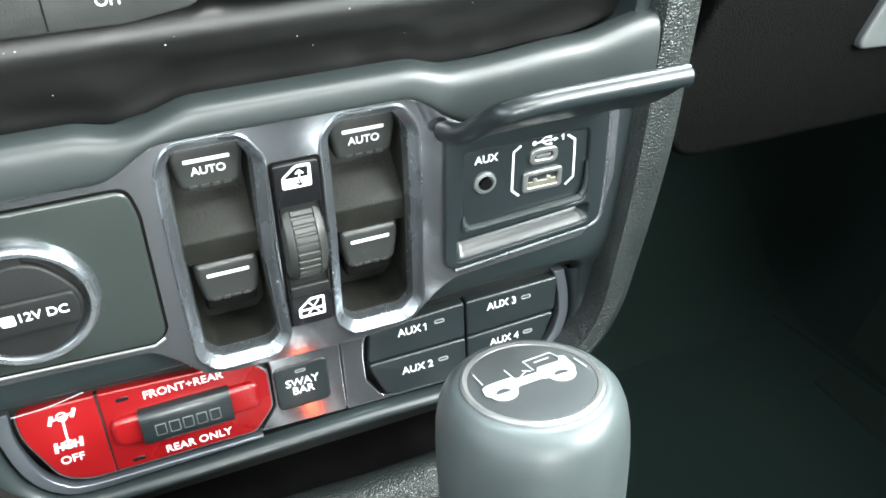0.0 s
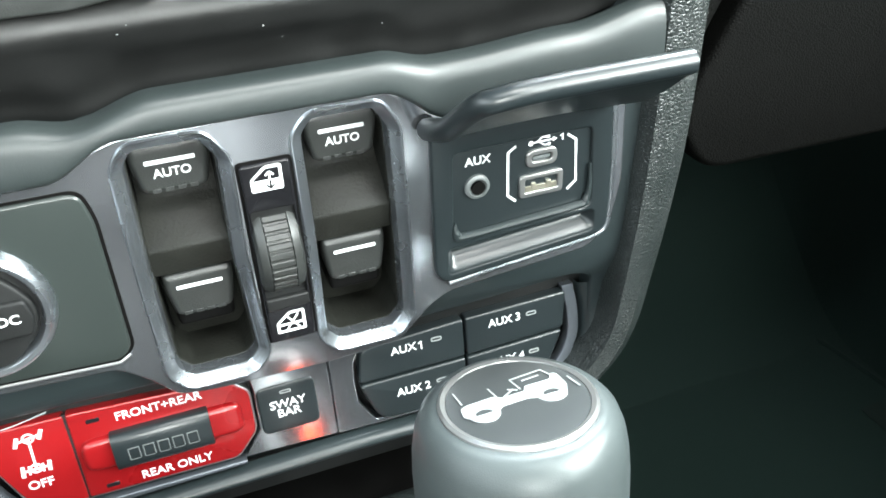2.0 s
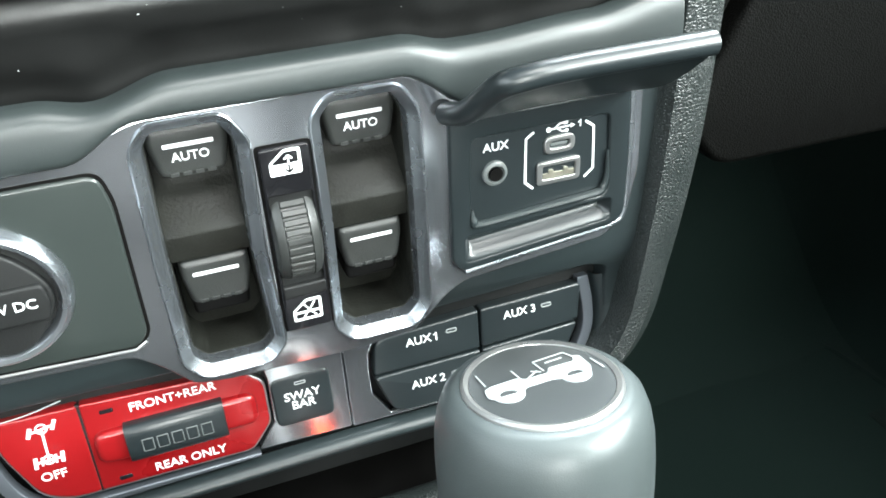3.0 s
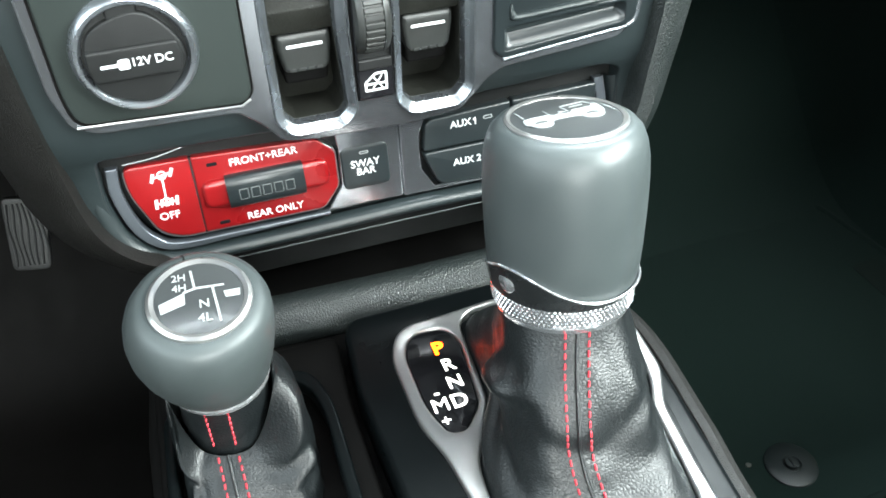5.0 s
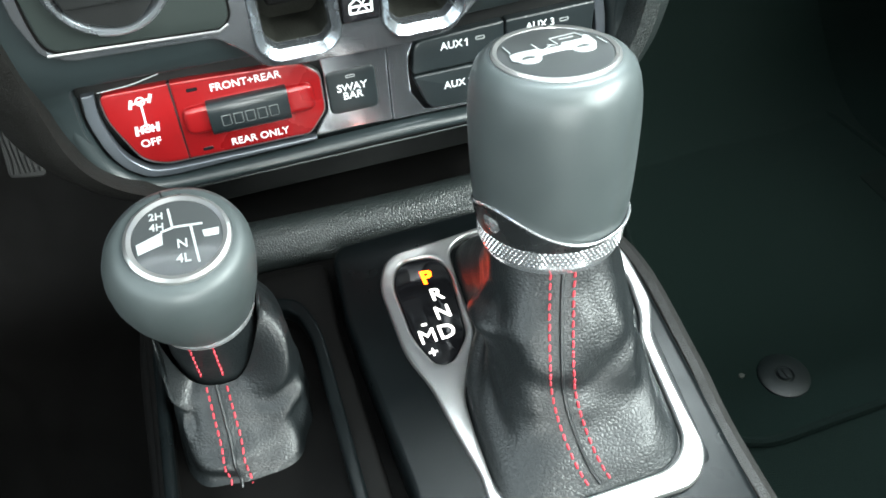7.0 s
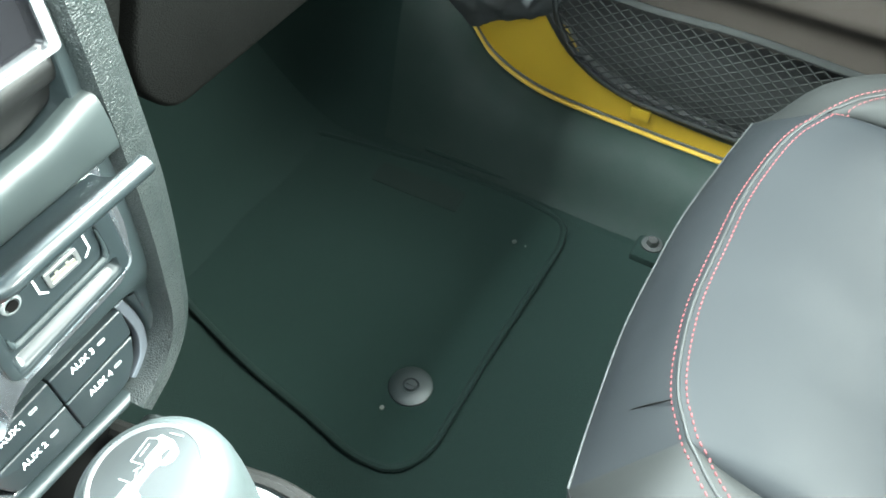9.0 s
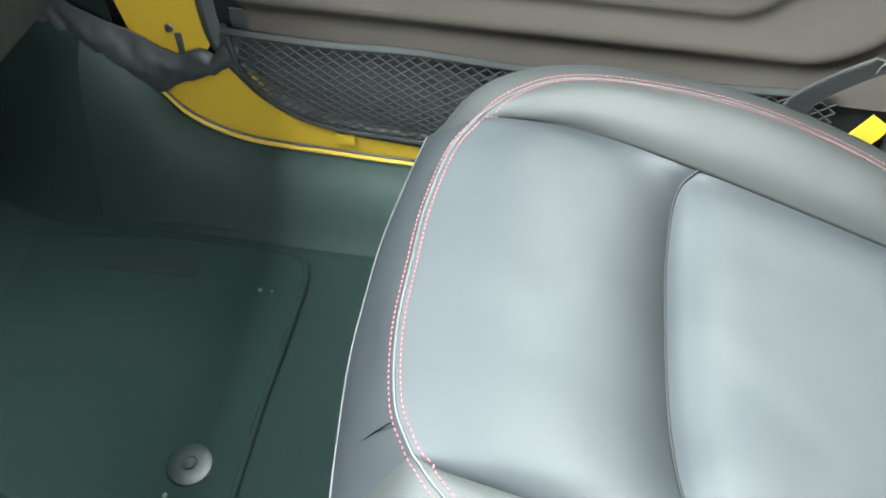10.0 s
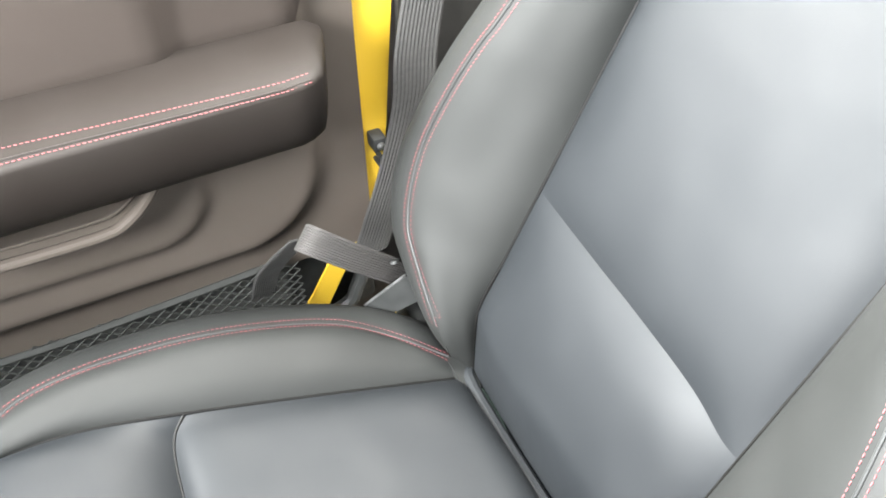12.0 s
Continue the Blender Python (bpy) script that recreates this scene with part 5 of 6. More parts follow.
def patch(c0, c1, d0, d1, nu, nv, puff, pu=4.0, pv=4.0, up=None, wrinkle=0.0005):
    """An upholstered panel between four edges: c0, c1 run along u, d0, d1 along v; it swells by puff."""
    c0, c1, d0, d1 = resample(c0, nu), resample(c1, nu), resample(d0, nv), resample(d1, nv)
    g = []
    for j in range(nv):
        v = j / (nv - 1)
        row = []
        for i in range(nu):
            u = i / (nu - 1)
            p = c0[i] * (1 - v) + c1[i] * v + d0[j] * (1 - u) + d1[j] * u
            p = p - (c0[0] * (1 - u) * (1 - v) + c0[-1] * u * (1 - v) + c1[0] * (1 - u) * v + c1[-1] * u * v)
            row.append(p)
        g.append(row)
    out = []
    for j in range(nv):
        row = []
        for i in range(nu):
            du = g[j][min(i + 1, nu - 1)] - g[j][max(i - 1, 0)]
            dv = g[min(j + 1, nv - 1)][i] - g[max(j - 1, 0)][i]
            n = du.cross(dv)
            n = n.normalized() if n.length > 1e-12 else Vector((0, 0, 1))
            if up is not None and n.dot(Vector(up)) < 0:
                n = -n
            k = profile(i / (nu - 1), pu) * profile(j / (nv - 1), pv)
            w = wrinkle * noise.noise(g[j][i] * 28) + 0.3 * wrinkle * noise.noise(g[j][i] * 90)
            row.append(g[j][i] + n * (puff * k + w * (0.3 + k)))
        out.append(row)
    return out


def panel(name, label, material, *args, **kw):
    rows = patch(*args, **kw)
    up = kw.get("up")
    bm = sheet(rows)
    bm.normal_update()
    if up is not None and sum((f.normal.dot(Vector(up)) for f in bm.faces)) < 0:
        bmesh.ops.reverse_faces(bm, faces=bm.faces[:])
    base = len(SKIN_V)
    bm.verts.index_update()
    SKIN_V.extend(v.co.copy() for v in bm.verts)
    SKIN_F.extend([base + v.index for v in f.verts] for f in bm.faces)
    bmesh.ops.solidify(bm, geom=bm.faces[:], thickness=0.006)
    part(name, bm, material, seat, label, angle=70)
    return rows


def both(name, label, material, c0, c1, d0, d1, *args, **kw):
    """The panel and its mirror image about the seat's middle."""
    panel(name, label, material, c0, c1, d0, d1, *args, **kw)
    up = kw.pop("up", None)
    if up:
        kw["up"] = (-up[0], up[1], up[2])
    panel(name, label, material, *[mirror_x(c, XS) for c in (c0, c1, d0, d1)], *args, **kw)


def seam(points, normals, spread, thread=None, cord=0.0016):
    """A corded seam with two rows of stitches."""
    pts, nor = smooth(points, 10), smooth(normals, 10)
    nor = [n.normalized() for n in nor]
    skin = BVHTree.FromPolygons(SKIN_V, SKIN_F)
    part("seam_cord", tube([p + n * 0.0002 for p, n in zip(pts, nor)], cord * 0.7, 8), MATTE, seat)
    for s in (-1, 1):
        line = []
        for i, p in enumerate(pts):
            d = (pts[min(i + 1, len(pts) - 1)] - pts[max(i - 1, 0)]).normalized()
            side = d.cross(nor[i]).normalized()
            q = p + side * s * spread
            found = skin.ray_cast(q + nor[i] * 0.02, -nor[i], 0.035)
            line.append(found[0] if found[0] is not None and (found[0] - q).length < 0.010 else q)
        part("stitching", stitches(line, nor, 0.0029, 0.0043, 0.0005, 0.0004), SEATTHREAD, seat, "faded red double stitching", kind="stuff")


CREASE = smooth([(0.519, -0.264, 0.346), (0.523, -0.330, 0.338), (0.515, -0.415, 0.320), (0.502, -0.540, 0.286), (0.487, -0.672, 0.249)], 8)
CREASE_F = [p for p in CREASE if p.y > -0.4151]
CREASE_R = [p for p in CREASE if p.y < -0.4149]
CREST = smooth([(0.510, -0.238, 0.352), (0.536, -0.262, 0.357), (0.562, -0.303, 0.358), (0.575, -0.371, 0.351), (0.577, -0.462, 0.336), (0.571, -0.560, 0.304), (0.552, -0.616, 0.279), (0.508, -0.668, 0.262)], 8)
FRONT = smooth([(2 * XS - 0.510, -0.238, 0.352), (2 * XS - 0.478, -0.222, 0.347), (0.310, -0.212, 0.341), (XS, -0.211, 0.340), (0.422, -0.212, 0.341), (0.478, -0.222, 0.347), (0.510, -0.238, 0.352)], 8)
INNER_F = mirror_x(CREASE_F, XS)
INNER_R = mirror_x(CREASE_R, XS)
SPLIT = smooth([(2 * XS - 0.515, -0.415, 0.320), (2 * XS - 0.503, -0.402, 0.311), (2 * XS - 0.480, -0.396, 0.303), (0.30, -0.393, 0.293), (XS, -0.392, 0.291), (0.432, -0.393, 0.293), (0.480, -0.396, 0.303), (0.503, -0.402, 0.311), (0.515, -0.415, 0.320)], 8)
REAR = smooth([(2 * XS - 0.487, -0.672, 0.249), (XS, -0.676, 0.247), (0.487, -0.672, 0.249)], 8)
LIFT = smooth([(2 * XS - 0.519, -0.264, 0.346), (2 * XS - 0.510, -0.238, 0.352)], 4)
front_edge = LIFT + FRONT[1:] + smooth([(0.510, -0.238, 0.352), (0.519, -0.264, 0.346)], 4)[1:]
panel("thigh_cushion", "smooth thigh cushion panel", SEAT, front_edge, SPLIT, INNER_F, CREASE_F, 50, 40, 0.020, 5.0, 2.8, up=(0, 0, 1))
panel("seat_cushion", "smooth seat cushion panel", SEAT, SPLIT, REAR, INNER_R, CREASE_R, 60, 60, 0.021, 8.0, 12.0, up=(0, 0, 1))
both("bolster", "rounded side bolster", SEATSIDE, CREASE, CREST, [CREASE[0], CREST[0]], [CREASE[-1], CREST[-1]], 60, 16, 0.010, 6.0, 3.0, up=(-0.3, 0, 1))
SKIRT = smooth([(0.540, -0.192, 0.297), (0.574, -0.226, 0.297), (0.600, -0.295, 0.296), (0.614, -0.371, 0.290), (0.617, -0.462, 0.276), (0.612, -0.560, 0.248), (0.592, -0.640, 0.224), (0.555, -0.710, 0.215)], 8)
both("bolster_side", "outer side of the bolster", SEATSIDE, CREST, SKIRT, [CREST[0], SKIRT[0]], [CREST[-1], SKIRT[-1]], 60, 18, 0.024, 8.0, 2.0, up=(1, 0, 0.4))
NOSE = smooth([(2 * XS - 0.540, -0.192, 0.297), (2 * XS - 0.488, -0.185, 0.296), (0.31, -0.178, 0.295), (XS, -0.177, 0.295), (0.422, -0.178, 0.295), (0.488, -0.185, 0.296), (0.540, -0.192, 0.297)], 8)
panel("front_roll", "rounded front of the cushion", SEAT, FRONT, NOSE, [FRONT[0], NOSE[0]], [FRONT[-1], NOSE[-1]], 60, 14, 0.003, 8.0, 2.5, up=(0, 1, 0.5))
part("dart_seam", tube([(0.241, -0.2225, 0.3490), (0.240, -0.2115, 0.3345), (0.2385, -0.2030, 0.3220)], 0.0005, 6), DULLBLACK, seat)
part("front_piping", tube(NOSE, 0.0008, 8), PIPING, seat, "pale thin edge piping")
edge_loop = mirror_x(SKIRT, XS)[::-1] + NOSE[1:-1] + SKIRT
part("seat_base", sheet([edge_loop, [Vector((p.x * 0.96 + XS * 0.04, p.y - 0.012, 0.10)) for p in edge_loop]], 0.004), MATTE, seat, "dark seat base", angle=60)
whole = mirror_x(CREST, XS)[::-1][:-1:3] + FRONT[:-1:3] + CREST[::3] + [CREST[-1]]
norms = []
for p in whole:
    dx = (p.x - XS) / 0.21
    norms.append(Vector((0.75 * max(-1, min(1, dx)) ** 3, 0.6 * step((p.y + 0.36) / 0.14), 1.0)).normalized())
seam(whole, norms, 0.0042)

for line in (SPLIT, CREASE, mirror_x(CREASE, XS)):
    part("seam_groove", tube([p + Vector((0, 0, 0.0006)) for p in line], 0.0013, 6), DULLBLACK, seat)

REC = radians(24)


def bk(x, s, n=0.0):
    """A place on the seat back: across, up along it, and out towards the front."""
    return Vector((x, -0.674 - s * math.sin(REC) + n * math.cos(REC), 0.252 + s * math.cos(REC) + n * math.sin(REC)))


BN = (0, math.cos(REC), math.sin(REC))
wing_x = 0.505
low_l = [bk(2 * XS - wing_x, s, 0.004) for s in (0.0, 0.07, 0.14, 0.190)]
low_r = [bk(wing_x, s, 0.004) for s in (0.0, 0.07, 0.14, 0.214)]
hip0 = smooth([bk(2 * XS - 0.490, 0.002, -0.013), bk(XS, -0.002, -0.013), bk(0.490, 0.002, -0.013)], 8)
hip1 = smooth([bk(2 * XS - wing_x, 0.190, 0.004), bk(0.245, 0.192, 0.006), bk(0.280, 0.202, 0.008), bk(0.341, 0.209, 0.010), bk(0.418, 0.213, 0.010), bk(wing_x, 0.214, 0.004)], 8)
low_l[0], low_r[0] = hip0[0], hip0[-1]
panel("lower_back", "smooth lower back panel", SEAT, hip0, hip1, low_l, low_r, 50, 40, 0.012, 5.0, 3.5, up=BN)
up_l = [bk(2 * XS - wing_x, s, 0.004) for s in (0.190, 0.30, 0.40, 0.62)]
up_r = [bk(wing_x, s, 0.004) for s in (0.214, 0.30, 0.40, 0.62)]
top_e = [bk(2 * XS - wing_x, 0.62, 0.004), bk(XS, 0.63, 0.004), bk(wing_x, 0.62, 0.004)]
panel("upper_back", "smooth upper back panel", SEAT, hip1, top_e, up_l, up_r, 50, 50, 0.014, 5.0, 6.0, up=BN)
W_IN = smooth([hip0[-1], bk(wing_x, 0.07, 0.004), bk(wing_x, 0.14, 0.004), bk(wing_x, 0.20, 0.004), bk(wing_x, 0.30, 0.004), bk(wing_x, 0.40, 0.004), bk(wing_x, 0.62, 0.004)], 8)
W_OUT = smooth([bk(0.499, 0.020, 0.020), bk(0.517, 0.050, 0.040), bk(0.567, 0.098, 0.060), bk(0.585, 0.120, 0.065), bk(0.596, 0.156, 0.069), bk(0.600, 0.207, 0.071), bk(0.584, 0.288, 0.073), bk(0.567, 0.347, 0.070), bk(0.550, 0.45, 0.064), bk(0.535, 0.62, 0.05)], 8)
both("back_wing", "side wing of the seat back", SEATSIDE, W_IN, W_OUT, [W_IN[0], W_OUT[0]], [W_IN[-1], W_OUT[-1]], 60, 16, 0.010, 8.0, 3.0, up=(-0.5, 0.8, 0.3))
W_SIDE = smooth([bk(0.508, 0.005, 0.005), bk(0.540, 0.028, 0.02), bk(0.600, 0.060, 0.03), bk(0.635, 0.078, 0.034), bk(0.660, 0.110, 0.035), bk(0.672, 0.150, 0.035), bk(0.662, 0.236, 0.035), bk(0.648, 0.31, 0.03), bk(0.61, 0.45, 0.02), bk(0.58, 0.62, 0.01)], 8)
both("back_wing_side", "outer side of the back wing", SEATSIDE, W_OUT, W_SIDE, [W_OUT[0], W_SIDE[0]], [W_OUT[-1], W_SIDE[-1]], 60, 14, 0.012, 8.0, 2.2, up=(1, 0.4, 0.2))
for line in (W_IN, mirror_x(W_IN, XS)):
    part("seam_groove", tube([p + Vector((0, 0.0006, 0.0004)) for p in line], 0.0013, 6), DULLBLACK, seat)
wl = W_OUT[7::4] + [W_OUT[-1]]
wn2 = [Vector((0.55, 0.8, 0.35)).normalized() for p in wl]
seam(wl, wn2, 0.0038)
seam(mirror_x(wl, XS), [Vector((-n.x, n.y, n.z)) for n in wn2], 0.0038)
part("back_shell", sheet([[bk(x, s, -0.09 + 0.03 * math.cos((x - XS) * 9)) for x in [XS - 0.26 + 0.52 * i / 12 for i in range(13)]] for s in (-0.05, 0.1, 0.3, 0.5, 0.62)], 0.01), MATTE, seat, "black seat back shell")
part("piping_gap", tube(smooth([bk(2 * XS - 0.482, -0.002, -0.004), bk(XS, -0.004, -0.004), bk(0.470, -0.002, -0.004), bk(0.500, 0.000, -0.014)], 10), 0.0072, 10), SEAT, seat)

for s in (-1, 1):
    tuck = [[(0.104, -0.662, 0.252), (0.117, -0.666, 0.2545), (0.131, -0.666, 0.2585), (0.144, -0.664, 0.2625)], [(0.104, -0.678, 0.249), (0.117, -0.679, 0.2505), (0.131, -0.676, 0.2555), (0.144, -0.672, 0.2615)], [(0.104, -0.694, 0.247), (0.117, -0.694, 0.2490), (0.131, -0.690, 0.2530), (0.146, -0.684, 0.2600)]]
    tuck = [[Vector((XS + s * x, y, z)) for x, y, z in (r if s < 0 else r[::-1])] for r in tuck]
    part("corner_tuck", sheet(tuck, 0.004), SEATSIDE, seat)

# sill and body side
def side_sheet(x, low, high, n=40, thick=0.004):
    a, b = resample(smooth([(x, y, z) for y, z in low], 8), n), resample(smooth([(x, y, z) for y, z in high], 8), n)
    return sheet([a, [p.lerp(q, 0.5) for p, q in zip(a, b)], b], thick)


sill = root("door_sill", (0.735, -0.1, 0.06), "yellow painted door sill with rubber pinch trim", "door sill")
low = [(0.160, 0.152), (0.133, 0.118), (0.094, 0.096), (0.043, 0.084), (-0.051, 0.080), (-0.159, 0.078), (-0.40, 0.078), (-0.70, 0.085)]
high = [(0.138, 0.160), (0.068, 0.197), (0.014, 0.145), (-0.030, 0.117), (-0.075, 0.110), (-0.160, 0.106), (-0.40, 0.090), (-0.70, 0.10)]
part("sill_panel", side_sheet(0.735, low, high), YELLOW, sill, "glossy yellow sill panel")
part("pinch_trim", tube(smooth([(0.731, y, z) for y, z in low], 8), 0.0032, 8), YELLOW, sill, "yellow pinched flange")
part("trim_line", tube(smooth([(0.7318, y, z + 0.0052) for y, z in low], 8), 0.0017, 8), RUBBER, sill)
band = [(-0.40, 0.085), (-0.50, 0.100), (-0.572, 0.150), (-0.608, 0.203), (-0.622, 0.230)]
wide = [(-0.40, 0.055), (-0.514, 0.074), (-0.594, 0.131), (-0.630, 0.189), (-0.644, 0.216)]
part("corner_flange", side_sheet(0.729, band, wide, 40), YELLOW, sill, "yellow flange round the door opening")
part("notch_tab", rbox(0.728, 0.732, -0.074, -0.051, 0.098, 0.1135, 0.001), YELLOW, sill)
ahead = [(0.58, 0.56), (0.46, 0.45), (0.34, 0.33), (0.25, 0.25), (0.20, 0.195)] + low
fine = [(p.y, p.z) for p in smooth([(0, y, z) for y, z in ahead], 6)]
roll_rows = []
for x, k in ((0.729, 0.03), (0.722, 0.02), (0.712, 0.06), (0.700, 0.14), (0.688, 0.28), (0.676, 0.46), (0.664, 0.66), (0.652, 0.84), (0.640, 0.95), (0.624, 1.02), (0.606, 1.06)):
    roll_rows.append([Vector((x, y, (z - 0.003) * (1 - k) + k * (floor_z(min(x, 0.645), y) + 0.001))) for y, z in fine])
part("carpet_roll", sheet(roll_rows, 0.004), CARPET, sill, "black carpet rolled over the sill", angle=80)
# extra smooth sheet just above carpet_roll that imitates the sheen on it
proud = []
for r, lift in zip(range(1, 9), (0.0050, 0.0056, 0.0066, 0.0076, 0.0078, 0.0070, 0.0060, 0.0049)):
    row = []
    for i in range(2, len(fine) - 1):
        p = roll_rows[r][i]
        if p.y < 0.23:
            n = (roll_rows[r][i + 1] - roll_rows[r][i - 1]).cross(roll_rows[r + 1][i] - roll_rows[r - 1][i]).normalized()
            row.append(p + (n if n.z > 0 else -n) * (0.0050 + (lift - 0.0050) * step((0.23 - p.y) / 0.12)))
    proud.append(row)
part("sill_sheen", sheet(proud, 0.0), SILLSHEEN, sill, "smooth sheet added for the sheen on the rolled carpet", angle=80)
post = root("hinge_post", (0.74, 0.16, 0.16), "yellow painted door hinge post with dark check strap", "door post")
part("post_panel", side_sheet(0.738, [(0.174, 0.200), (0.118, 0.186), (0.088, 0.212)], [(0.235, 0.50), (0.15, 0.50), (0.048, 0.50)], 12), YELLOW, post, "glossy yellow post panel")
lower = resample(smooth([(0.731, 0.052, 0.205), (0.728, 0.085, 0.186), (0.729, 0.120, 0.170), (0.730, 0.162, 0.150), (0.722, 0.215, 0.165), (0.716, 0.270, 0.215)], 6), 44)
upper_e = resample(smooth([(0.738, 0.044, 0.236), (0.737, 0.066, 0.226), (0.737, 0.078, 0.206), (0.737, 0.096, 0.214), (0.737, 0.128, 0.202), (0.736, 0.165, 0.222), (0.728, 0.215, 0.250), (0.722, 0.270, 0.290)], 6), 44)
cover = []
for j in range(13):
    v = j / 12
    row = []
    for i, (p, q) in enumerate(zip(lower, upper_e)):
        c = p.lerp(q, v)
        bulge = 0.005 * math.sin(math.pi * v) ** 0.7 + 0.004 * noise.noise(c * 60) + 0.004 * noise.noise(c * 150)
        row.append(c + Vector((-bulge * math.sin(math.pi * min(1, v * 1.0)) - 0.003, 0.002 * noise.noise(c * 80), 0.003 * noise.noise(c * 95 + Vector((3, 0, 0))))))
    cover.append(row)
part("hinge_boot", sheet(cover, 0.003), RUBBER, post, "crumpled dark rubber cover over the hinge", angle=80)
part("bolt_slot", rbox(0.7355, 0.7375, 0.117, 0.125, 0.196, 0.228, 0.0008), RUBBER, post)
part("bolt_head", lathe([(0.005, 0.0), (0.005, 0.003), (0.0, 0.004)], 12, Matrix.Translation((0.734, 0.127, 0.236)) @ Matrix.Rotation(-math.pi / 2, 4, "Y")), STEEL, post)
part("kick_panel", sheet([[Vector((0.744, 0.20 + 0.39 * i / 10, 0.16 + 0.42 * j / 8)) for i in range(11)] for j in range(9)], 0.004), CARPET, post, "dark carpeted kick panel")

# door
door = root("passenger_door", (0.76, -0.25, 0.10), "closed passenger door with padded armrest and net pocket", "car door")


def rr_field(y, z, y0, y1, z0, z1, r):
    cy, cz = (y0 + y1) / 2, (z0 + z1) / 2
    dy, dz = abs(y - cy) - (y1 - y0) / 2 + r, abs(z - cz) - (z1 - z0) / 2 + r
    return math.hypot(max(dy, 0), max(dz, 0)) + min(max(dy, dz), 0) - r


def door_x(y, z):
    x = 0.733
    x -= 0.022 * step(0.5 - rr_field(y, z, -0.622, 0.6, 0.283, 1.4, 0.10) / 0.030)
    x -= 0.012 * step(0.5 - rr_field(y, z, -0.50, -0.02, 0.338, 1.4, 0.06) / 0.020)
    x -= 0.012 * step((z - 0.50) / 0.2)
    return x


rows = [[Vector((door_x(0.035 - 0.713 * i / 110, 0.232 + 0.57 * j / 80), 0.035 - 0.713 * i / 110, 0.232 + 0.57 * j / 80)) for i in range(111)] for j in range(81)]
part("door_panel", sheet(rows, 0.006), DOORMAT, door, "warm black moulded door panel", angle=60)
part("door_core", rbox(0.752, 0.80, -0.682, 0.16, 0.105, 0.80, 0.006), MATTE, door, "dark door shell")
part("seal_band", tube(smooth([(0.742, 0.085, 0.30), (0.742, 0.080, 0.225), (0.742, 0.055, 0.180), (0.742, 0.025, 0.148), (0.742, -0.02, 0.125), (0.742, -0.10, 0.112), (0.742, -0.30, 0.106), (0.742, -0.60, 0.110), (0.742, -0.655, 0.15), (0.742, -0.662, 0.20)], 8), 0.0095, 10), RUBBER, door, "black rubber door seal")
# net pocket
net = bmesh.new()


def net_place(y, z):
    return Vector((0.724 + 0.010 * math.sin(math.pi * (z - 0.12) / 0.14) * -1.0, y, z))


def net_low(y):
    return float(np.interp(y, [-0.4, -0.12, -0.03, 0.022, 0.045, 0.055], [0.118, 0.123, 0.133, 0.162, 0.195, 0.25]))


cords = []
pitch_y, pitch_z = 0.0165, 0.0054
for j in range(30):
    z = 0.112 + pitch_z * j
    line = []
    for k in range(78):
        y = 0.055 - 0.00825 * k
        zz = z + (pitch_z / 2) * (1 if (k + j) % 2 else -1) * 0.92
        if net_low(y) < zz < 0.249 + 0.002 * math.sin(y * 80):
            line.append(net_place(y, zz))
        elif len(line) > 1:
            cords.append(line)
            line = []
        else:
            line = []
    if len(line) > 1:
        cords.append(line)
part("net", merged(*[tube(c, 0.0010, 5) for c in cords]), NET, door, "black diamond net", kind="stuff")
part("net_hem", tube(smooth([(0.722, 0.062, 0.248), (0.720, -0.05, 0.246), (0.720, -0.15, 0.249), (0.720, -0.30, 0.243), (0.721, -0.45, 0.247), (0.722, -0.57, 0.252)], 8), 0.0042, 8, flatten=0.7), NET, door, "frayed net hem")
part("net_back", sheet([[Vector((0.746, 0.06 - 0.63 * i / 20, 0.12 + 0.14 * j / 4)) for i in range(21)] for j in range(5)], 0.003), POCKET, door, "grey pocket back")
part("net_frame", tube(smooth([(0.726, 0.060, 0.252), (0.726, 0.052, 0.200), (0.726, 0.022, 0.158), (0.726, -0.03, 0.130), (0.726, -0.12, 0.121), (0.726, -0.40, 0.116)], 8), 0.006, 8, flatten=0.6), RUBBER, door, "pocket frame")
# armrest
arm_rows = []
for i in range(49):
    t = i / 48
    y = -0.06 - 0.562 * t
    k = 1.0 if t < 0.93 else math.sqrt(max(0.0, 1 - ((t - 0.93) / 0.07) ** 2)) * 0.45 + 0.55
    zc, hz, dx = 0.534 + 0.006 * t, 0.052 * (0.75 + 0.25 * k), 0.092 * k
    row = []
    for j in range(21):
        a = math.pi * (j / 20) - math.pi / 2
        row.append(Vector((0.705 - dx * abs(math.cos(a)) ** 0.55, y, zc + hz * (abs(math.sin(a)) ** 0.8) * (0.26 - 0.05 * step((t - 0.5) / 0.4) if a > 0 else -1.62))))
    arm_rows.append(row)
cap_row = [Vector((0.70 - 0.2 * (0.70 - p.x), p.y - 0.012, 0.534 + 0.6 * (p.z - 0.534))) for p in arm_rows[-1]]
arm_rows.append(cap_row)
arm = part("armrest", sheet(arm_rows, -0.004), ARMSKIN, door, "padded armrest with red stitching", angle=70)
def arm_at(i, up):
    """A place on the armrest's front roll, a given height over its middle."""
    row = arm_rows[i][10:]
    z = row[0].z + up
    k = next((k for k in range(1, 11) if row[k].z >= z), 10)
    return row[k - 1].lerp(row[k], min(1.0, max(0.0, (z - row[k - 1].z) / max(1e-6, row[k].z - row[k - 1].z))))


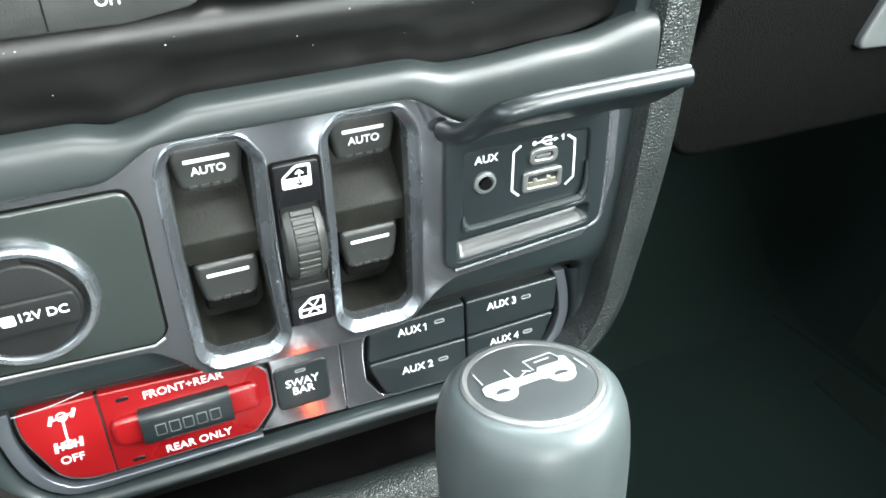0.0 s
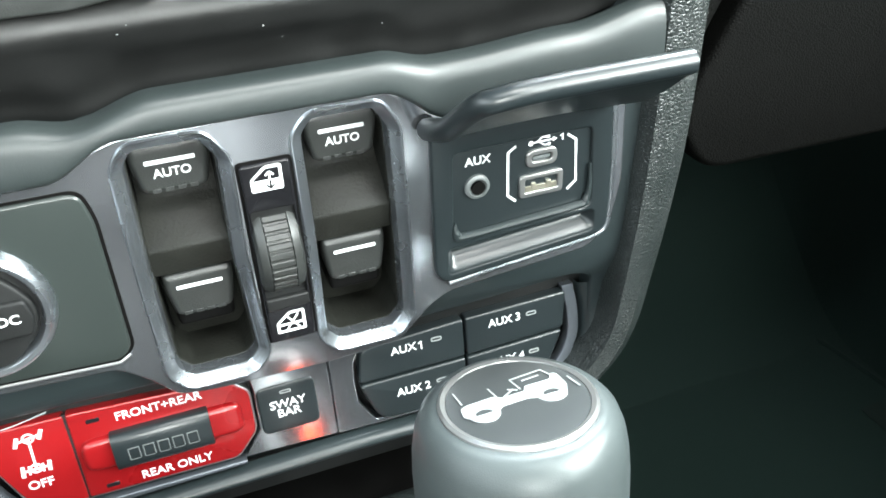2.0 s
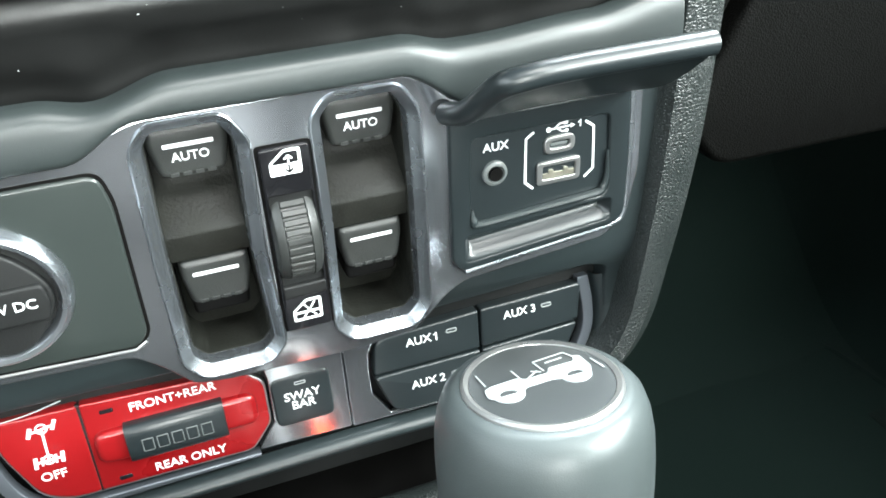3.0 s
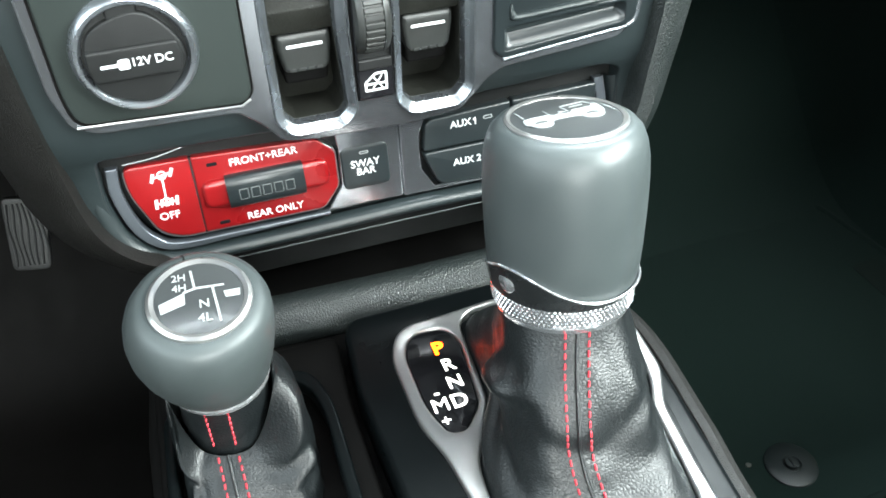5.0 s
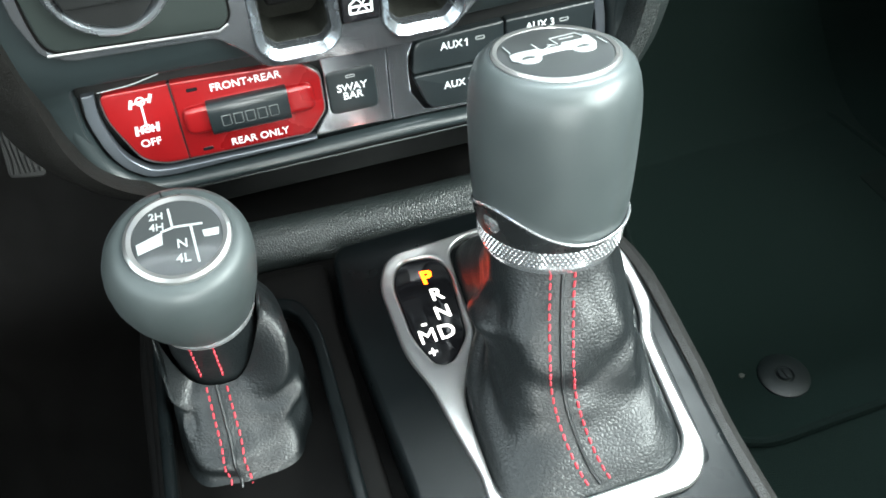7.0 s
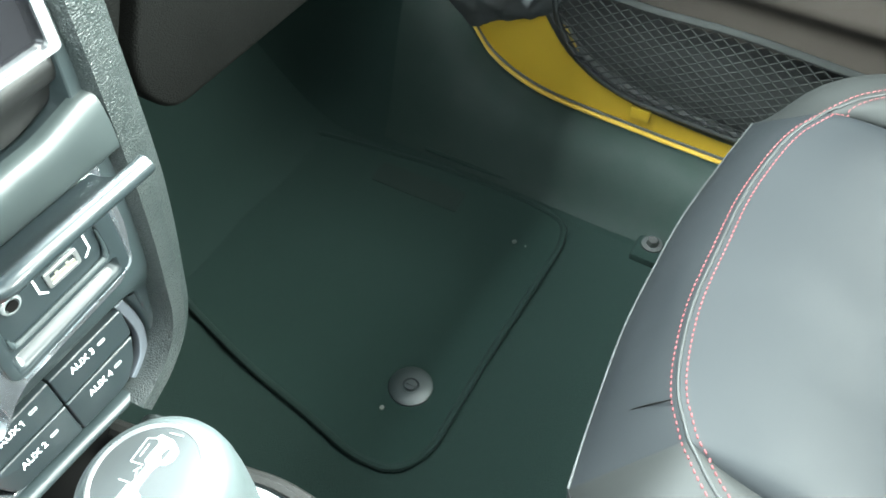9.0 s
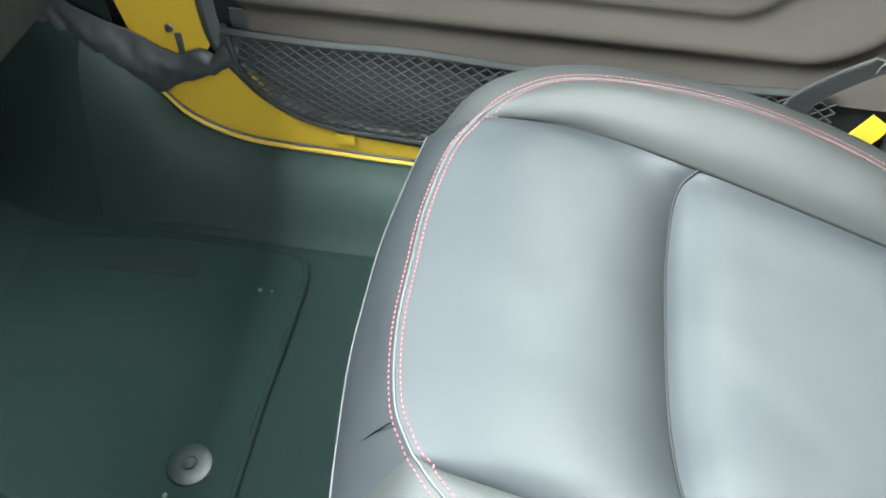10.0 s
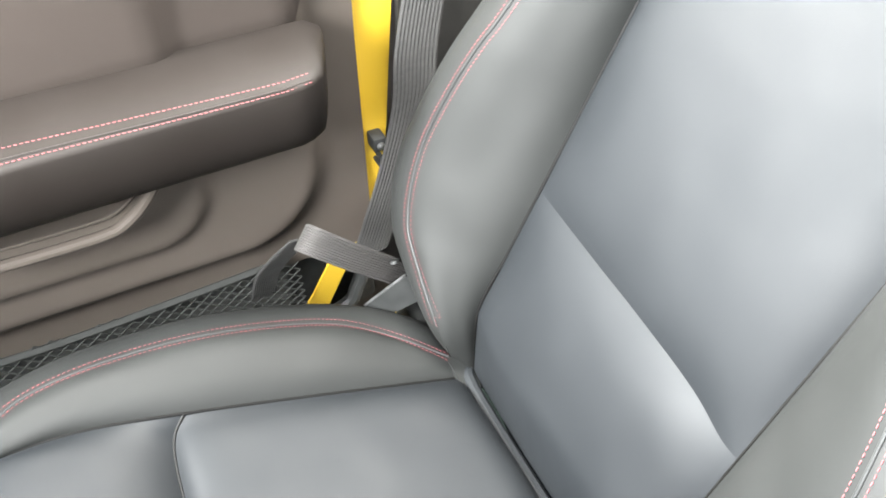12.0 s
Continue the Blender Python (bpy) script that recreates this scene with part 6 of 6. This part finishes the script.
rise = lambda i: 0.0085 - 0.0040 * step((i / 48 - 0.45) / 0.5)
part("armrest_seam", tube([arm_at(i, rise(i)) for i in range(0, 48, 2)], 0.0011, 6), ARMSKIN, arm)
for dz in (-0.0012, 0.0026):
    line = [arm_at(i, rise(i) + dz) for i in range(0, 48, 2)]
    part("stitching", stitches(line, [Vector((-1, 0, 0.35)) for p in line], 0.0029, 0.0042, 0.0005, 0.0004), SEATTHREAD, arm, "red stitching", kind="stuff")
trim_rows = []
for j in range(21):
    row = []
    for i in range(61):
        y = 0.032 - 0.706 * i / 60
        low = 0.557 - 0.020 * step((y + 0.625) / 0.012)
        z = low + (0.796 - low) * j / 20
        row.append(Vector((door_x(y, z) - (0.0035 if 0 < j < 20 and 0 < i < 60 else -0.001), y, z)))
    trim_rows.append(row)
part("upper_trim", sheet(trim_rows, 0.003), UPPERTRIM, door, "upper door trim, coloured darker to stand in for shade", angle=60)
# pull pocket under the armrest
pull = smooth([(0.668, -0.222, 0.472), (0.665, -0.262, 0.440), (0.664, -0.286, 0.4215), (0.664, -0.303, 0.4145), (0.664, -0.355, 0.4125), (0.664, -0.405, 0.4135), (0.663, -0.424, 0.4215), (0.661, -0.444, 0.440), (0.662, -0.466, 0.468)], 8)
part("pull_inner_edge", tube([p + Vector((0.010, 0.0, 0.010)) for p in pull[6:-6]], 0.0018, 8), DOORMAT, door, "inner edge of the door pull")
part("pull_lip", tube(pull, 0.0055, 10), DOORMAT, door, "rounded lip of the door pull")
part("pull_cup", sheet([pull, [p + Vector((0.03, 0, 0.010)) for p in pull], [Vector((0.700, p.y, 0.48)) for p in pull]], 0.003), DOORMAT, door)
part("pull_skirt", sheet([pull, [p + Vector((0.02, 0, -0.012)) for p in pull], [p + Vector((0.052, 0, -0.026)) for p in pull]], -0.003), DOORMAT, door)

# pillar and belt
pil = root("door_pillar", (0.74, -0.71, 0.10), "yellow painted door pillar edge behind the door", "door pillar")
part("pillar_face", side_sheet(0.742, [(-0.648, 0.20), (-0.67, 0.20), (-0.690, 0.20)], [(-0.690, 0.80), (-0.72, 0.80), (-0.750, 0.80)], 8), YELLOW, pil, "glossy yellow pillar face")
part("pillar_trim", sheet([[Vector((0.735 + 0.02 * (i % 2) * 0, -0.727 - 0.045 * i, z)) for i in range(8)] for z in (0.02, 0.25, 0.5, 0.85)], 0.01), GRAIN, pil, "dark pillar trim")
part("striker", merged(rbox(0.720, 0.742, -0.700, -0.684, 0.364, 0.382, 0.003), tube([(0.740, -0.692, 0.356), (0.722, -0.692, 0.356), (0.722, -0.692, 0.343), (0.740, -0.692, 0.343)], 0.003, 8)), MATTE, pil, "black latch striker")
part("striker_pin", lathe([(0.0045, 0), (0.0045, 0.002), (0, 0.004)], 16, Matrix.Translation((0.720, -0.692, 0.373)) @ Matrix.Rotation(-math.pi / 2, 4, "Y")), STEEL, pil)


def strap(pts, width, across, thick=0.0015):
    pts = smooth(pts, 8)
    w = Vector(across).normalized() * width / 2
    out = []
    for i, p in enumerate(pts):
        d = pts[min(i + 1, len(pts) - 1)] - pts[max(i - 1, 0)]
        up = d.cross(w).normalized()
        out.append([p + w * (k / 11 - 1) + up * (0.0004 if k % 2 else -0.0004) for k in range(23)])
    return sheet(out, thick)


belt = root("seat_belt", (0.63, -0.66, 0.12), "black seat belt webbing with anchor bracket beside the seat", "seat belt")
part("belt_strap", strap([(0.704, -0.80, 0.80), (0.702, -0.736, 0.53), (0.700, -0.724, 0.44), (0.698, -0.703, 0.365), (0.696, -0.679, 0.30), (0.692, -0.656, 0.245)], 0.050, (0.10, -1, 0.12)), WEBDARK, belt, "black belt webbing")
part("belt_loop", strap([(0.640, -0.572, 0.352), (0.622, -0.568, 0.374), (0.608, -0.576, 0.376), (0.604, -0.604, 0.350), (0.606, -0.636, 0.318), (0.610, -0.668, 0.285)], 0.027, (0.34, -0.66, 0.67)), WEB, belt, "greyish folded belt loop")
A0, A1 = Vector((0.602, -0.616, 0.271)), Vector((0.584, -0.657, 0.315))
part("anchor_plate", sheet([[A0, A0.lerp(A1, 0.5), A1], [A0 + Vector((-0.012, -0.022, -0.012)), A0.lerp(A1, 0.5) + Vector((-0.014, -0.028, -0.016)), A1 + Vector((-0.014, -0.034, -0.022))]], 0.003), PIPING, belt, "grey stamped anchor plate")
part("anchor_edge", tube([A0, A1], 0.0014, 6), STEEL, belt)
part("anchor_bolt", lathe([(0.005, 0), (0.005, 0.003), (0, 0.004)], 16, Matrix.Translation((0.606, -0.655, 0.312)) @ Matrix.Rotation(radians(40), 4, "Y")), MATTE, belt)
part("anchor_cover", rbox(0.560, 0.630, -0.720, -0.660, 0.205, 0.245, 0.008), SEATSIDE, belt)
part("lower_strap", strap([(0.646, -0.574, 0.350), (0.672, -0.556, 0.310), (0.700, -0.540, 0.262), (0.716, -0.532, 0.215)], 0.030, (0.2, -0.9, -0.3)), WEBDARK, belt, "black lower belt webbing")
